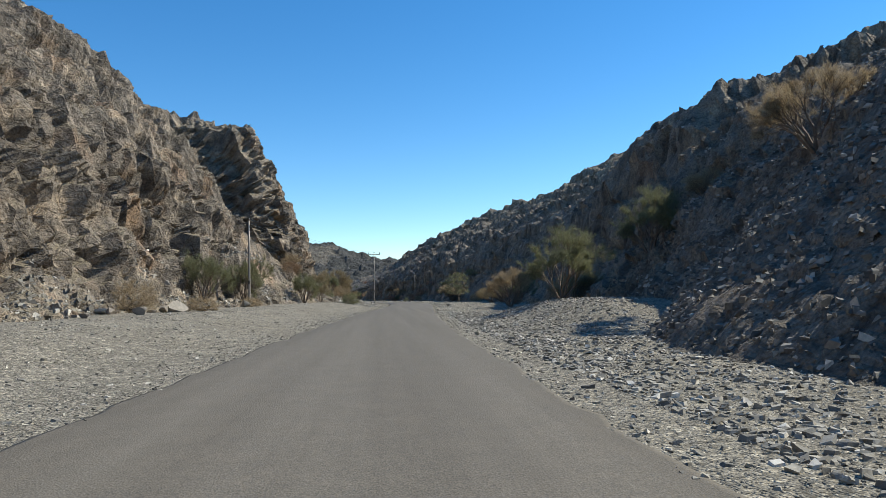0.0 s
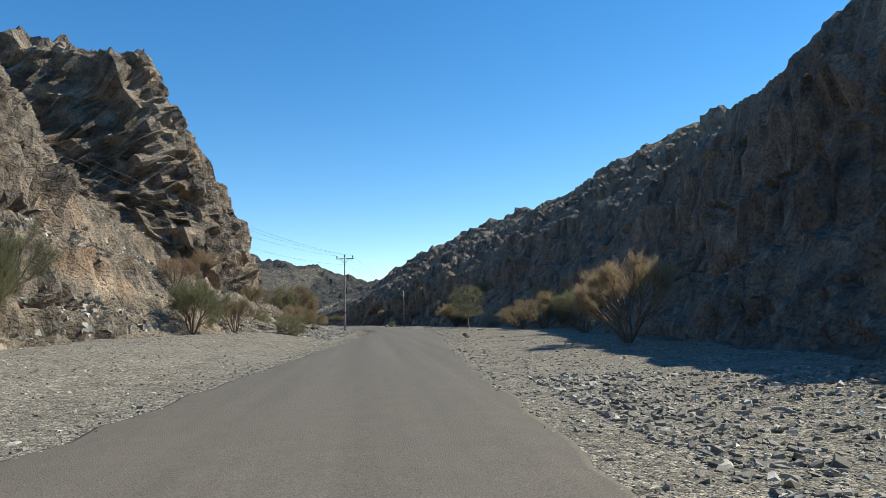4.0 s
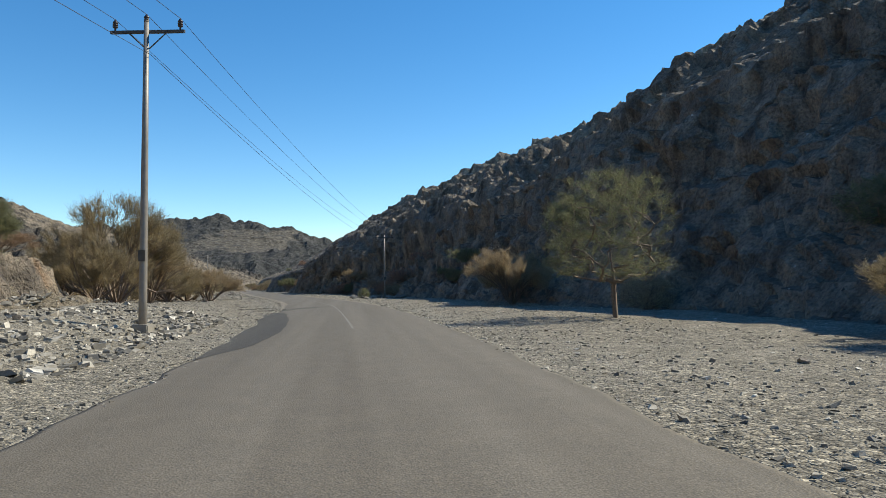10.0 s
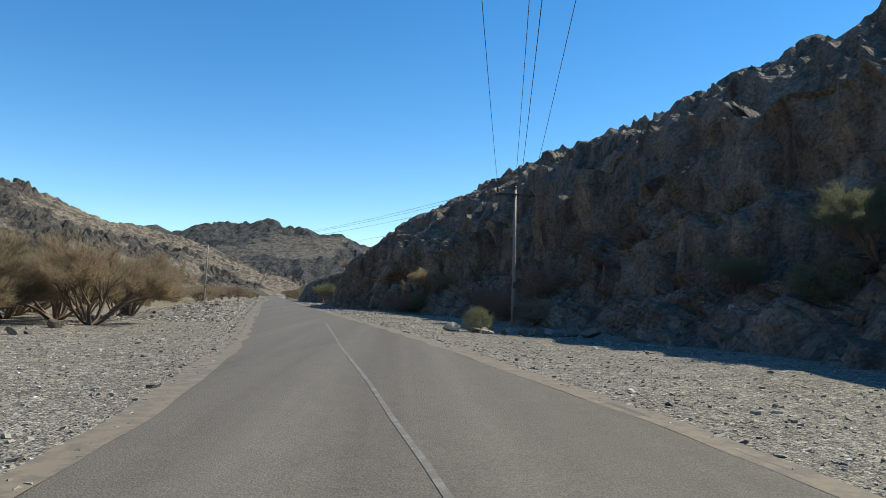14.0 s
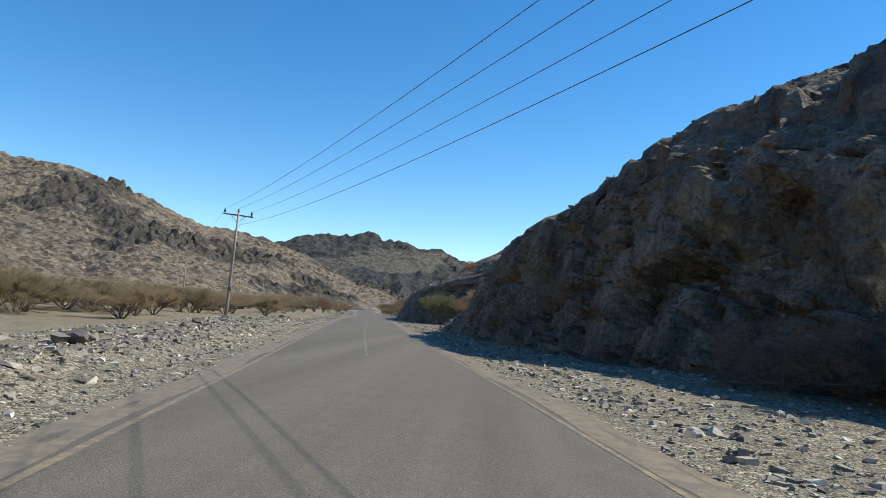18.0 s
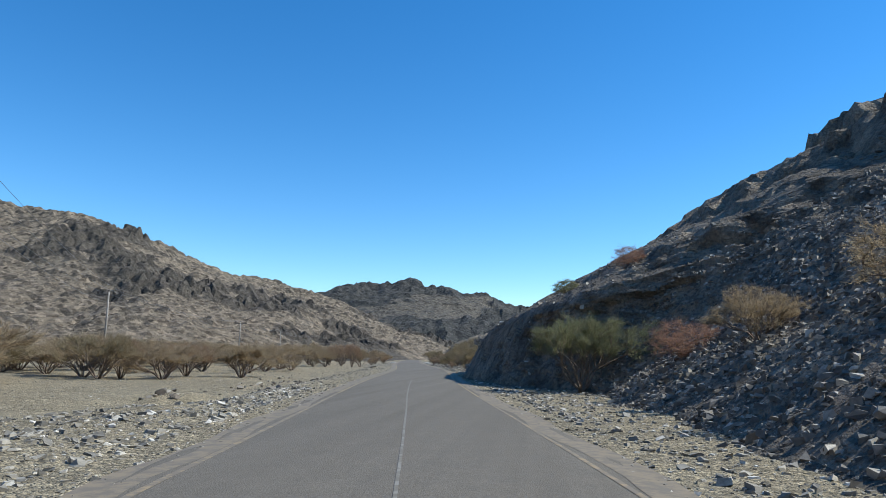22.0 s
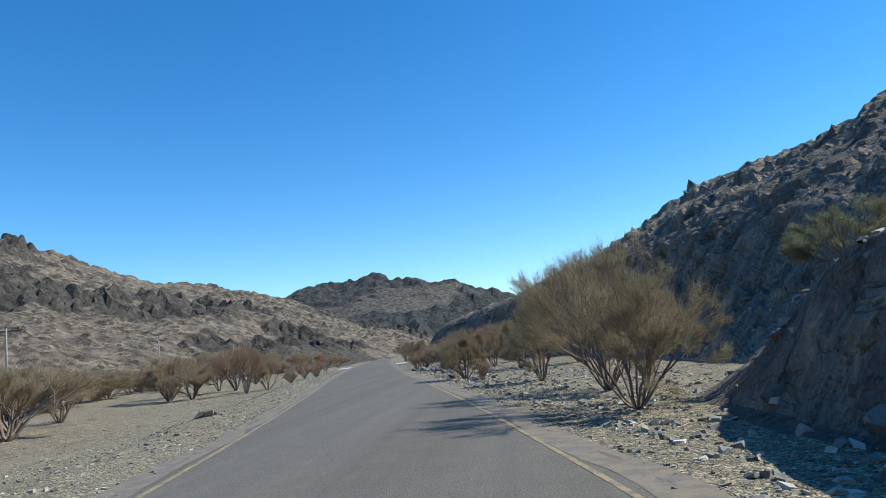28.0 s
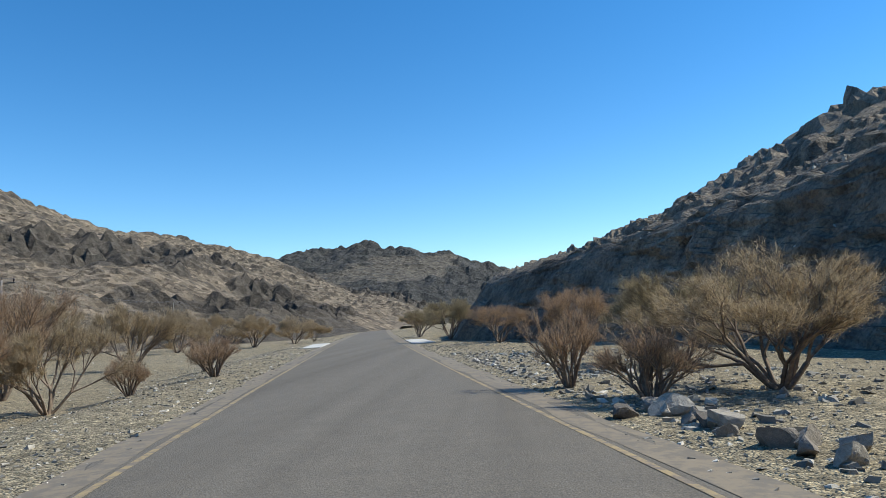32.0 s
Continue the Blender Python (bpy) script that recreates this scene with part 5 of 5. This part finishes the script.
def power_pole(height, label, strain=False):
    root = tagged(new("power_pole"), label, "power pole", "poles of the power line")
    turned("mast", [(0.13, -0.3), (0.125, 1.2), (0.1, height * 0.6), (0.075, height)], M_POLE, root)
    bm = bmesh.new()
    box(bm, -0.27, 0.27, -0.27, 0.27, -0.3, 0.24, 0.03)
    finish("footing", bm, M_ROUGH, root, "square rough concrete footing", False)
    for s in ((-0.11, 0.11) if strain else (0.09,)):
        bm = bmesh.new()
        box(bm, -1.2, 1.2, s - 0.045, s + 0.045, height - ARM - 0.05, height - ARM + 0.05, 0.008)
        arm = finish("crossarm", bm, M_ARM, root, "dark steel crossarm", False)
    for s in (-1, 1):
        rod("brace", (0.6 * s, 0.09, height - ARM - 0.04), (0.05 * s, 0.09, height - ARM - 0.55), 0.02, M_ARM, arm)
    for x in SPAN:
        turned("insulator", INSULATOR, M_INSUL, arm, Matrix.Translation((x, 0.09 if x else 0.0, height - ARM + 0.05 + (0.0 if x else 0.12))), 10, "dark ribbed insulator")
        if strain:
            for s in (-1, 1):
                turned("strain_insulator", [(0.03, 0), (0.06, 0.05), (0.06, 0.3), (0.03, 0.36)], M_INSUL, arm,
                       Matrix.Translation((x, 0.12 * s, height - ARM)) @ Matrix.Rotation(radians(-95 * s), 4, "X"), 8)
    if strain:
        rod("stay_wire", (0.1, 0, height - 0.7), (3.6, 1.5, 0.6), 0.012, M_WIRE, root)
    bm = bmesh.new()
    box(bm, -0.11, 0.11, -0.14, -0.105, 2.2, 2.55, 0.004)
    finish("sign_plate", bm, M_ARM, root, "small weathered plate", False)
    return root


POLES = [(-24.5, 5.0, 8.6), (-13.0, 71.6, 8.6), (-1.4, 138.5, 9.9), (9.8, 208.2, 8.1), (-25.1, 273.7, 8.7), (-56.0, 335.0, 8.5), (-70.4, 401.5, 8.5), (-80, 450, 8.4), (-92, 512, 8.4), (-104, 573, 8.4), (-115, 634, 8.4)]
tops = []
for k, (x, y, h) in enumerate(POLES):
    a, b = POLES[max(0, k - 1)], POLES[min(len(POLES) - 1, k + 1)]
    turn = math.degrees(math.atan2(b[1] - a[1], b[0] - a[0])) - 90
    pole = power_pole(h, "steel strain pole where the power line turns" if k == 3 else "slender grey steel power pole with a crossarm on a concrete footing", k == 3)
    z = solid_z(x, y)
    lean = {4: 2.0, 2: 0.6}.get(k, 0.0)
    pole.matrix_basis = pose(x, y, z, 0, lean, turn)
    bpy.context.view_layer.update()
    tops.append([pole.matrix_basis @ Vector((s, 0.09 if s else 0.0, h - ARM + 0.42 + (0 if s else 0.12))) for s in SPAN] + [pole.matrix_basis @ Vector((0.15, 0, h - 1.15))])


def cable(a, b, sag, label):
    bm = bmesh.new()
    along = (b - a).normalized()
    side = along.cross(Vector((0, 0, 1))).normalized()
    rise = side.cross(along)
    rings = []
    for k in range(25):
        t = k / 24
        p = a.lerp(b, t) - Vector((0, 0, sag * 4 * t * (1 - t)))
        rings.append([bm.verts.new(p + (side * math.cos(w) + rise * math.sin(w)) * 0.009) for w in (6.28319 * s / 5 for s in range(5))])
    for p, q in zip(rings, rings[1:]):
        for s in range(5):
            bm.faces.new((p[s], p[(s + 1) % 5], q[(s + 1) % 5], q[s]))
    me = bpy.data.meshes.new("power_cable")
    bm.to_mesh(me)
    bm.free()
    me.materials.append(M_WIRE)
    return tagged(new("power_cable", me), label, "cable", "cables of the power line")


for k in range(len(tops) - 1):
    for i in range(4):
        cable(tops[k][i], tops[k + 1][i], 0.9 + 0.15 * (i == 3), "thin sagging overhead power cable between poles")

# ---- roadside details ----
for s, y0, o0, o1 in ((-1, 441, 3.5, 5.0), (1, 437, 3.5, 5.2)):
    root = tagged(new("culvert_slab"), "pale concrete culvert slab flush beside the road", "concrete slab", "culvert slabs")
    for k in range(5):
        bm = bmesh.new()
        box(bm, min(s * o0, s * o1), max(s * o0, s * o1), 2.6 * k + 0.02, 2.6 * k + 2.56, -0.35, 0.02, 0.015)
        finish("slab", bm, M_CONC, root, soft=False)
    yy = y0 + 6.5
    slope = float(road_x(yy + 8) - road_x(yy - 8)) / 16
    root.matrix_basis = pose(float(road_x(y0)), y0, 0, 0, 0, -math.degrees(math.atan(slope)))

block = tagged(new("concrete_block"), "weathered dark grey concrete kerb block lying on the gravel", "concrete block")
bm = bmesh.new()
box(bm, -0.36, 0.36, -0.1, 0.1, 0.0, 0.17, 0.02)
for v in bm.verts:
    v.co += Vector((noise.noise(v.co * 7), noise.noise(v.co * 7 + Vector((3, 0, 0))), noise.noise(v.co * 7 + Vector((0, 5, 0))))) * 0.012
finish("body", bm, M_DARK_CONC, block, soft=False)
block.matrix_basis = pose(14.1, 122.8, solid_z(14.1, 122.8) - 0.02, 2, 3, -6)

# fresh asphalt where the left edge was mended
py = np.arange(131, 158.2, 0.8)
pin = np.interp(py, [131, 134, 139, 148, 154, 158], [-3.3, -2.6, -2.3, -2.55, -2.9, -3.3]) + 0.05 * vnoise(np.stack([py * 0.9, py * 0, py * 0], 1), 15)
pout = np.interp(py, [131, 134, 139, 148, 154, 158], [-3.4, -3.4, -3.5, -3.9, -4.0, -3.6]) + 0.14 * vnoise(np.stack([py * 0.7, py * 0, py * 0], 1), 5)
kk = np.linspace(0, 1, 6)
PO = pin[:, None] * (1 - kk) + pout[:, None] * kk
PY = np.repeat(py[:, None], 6, 1)
PZ = np.maximum(surface_z(PO) + 0.006, np.where(np.abs(PO) > 3.3, -0.02, -1))
patch = new("asphalt_patch", mesh_of("asphalt_patch", np.stack([PO + road_x(PY), PY, PZ], -1).reshape(-1, 3), grid_faces(*PY.shape), M_PATCH, False))
tagged(patch, "fresh dark asphalt mending the road edge", "road patch", kind="structure")
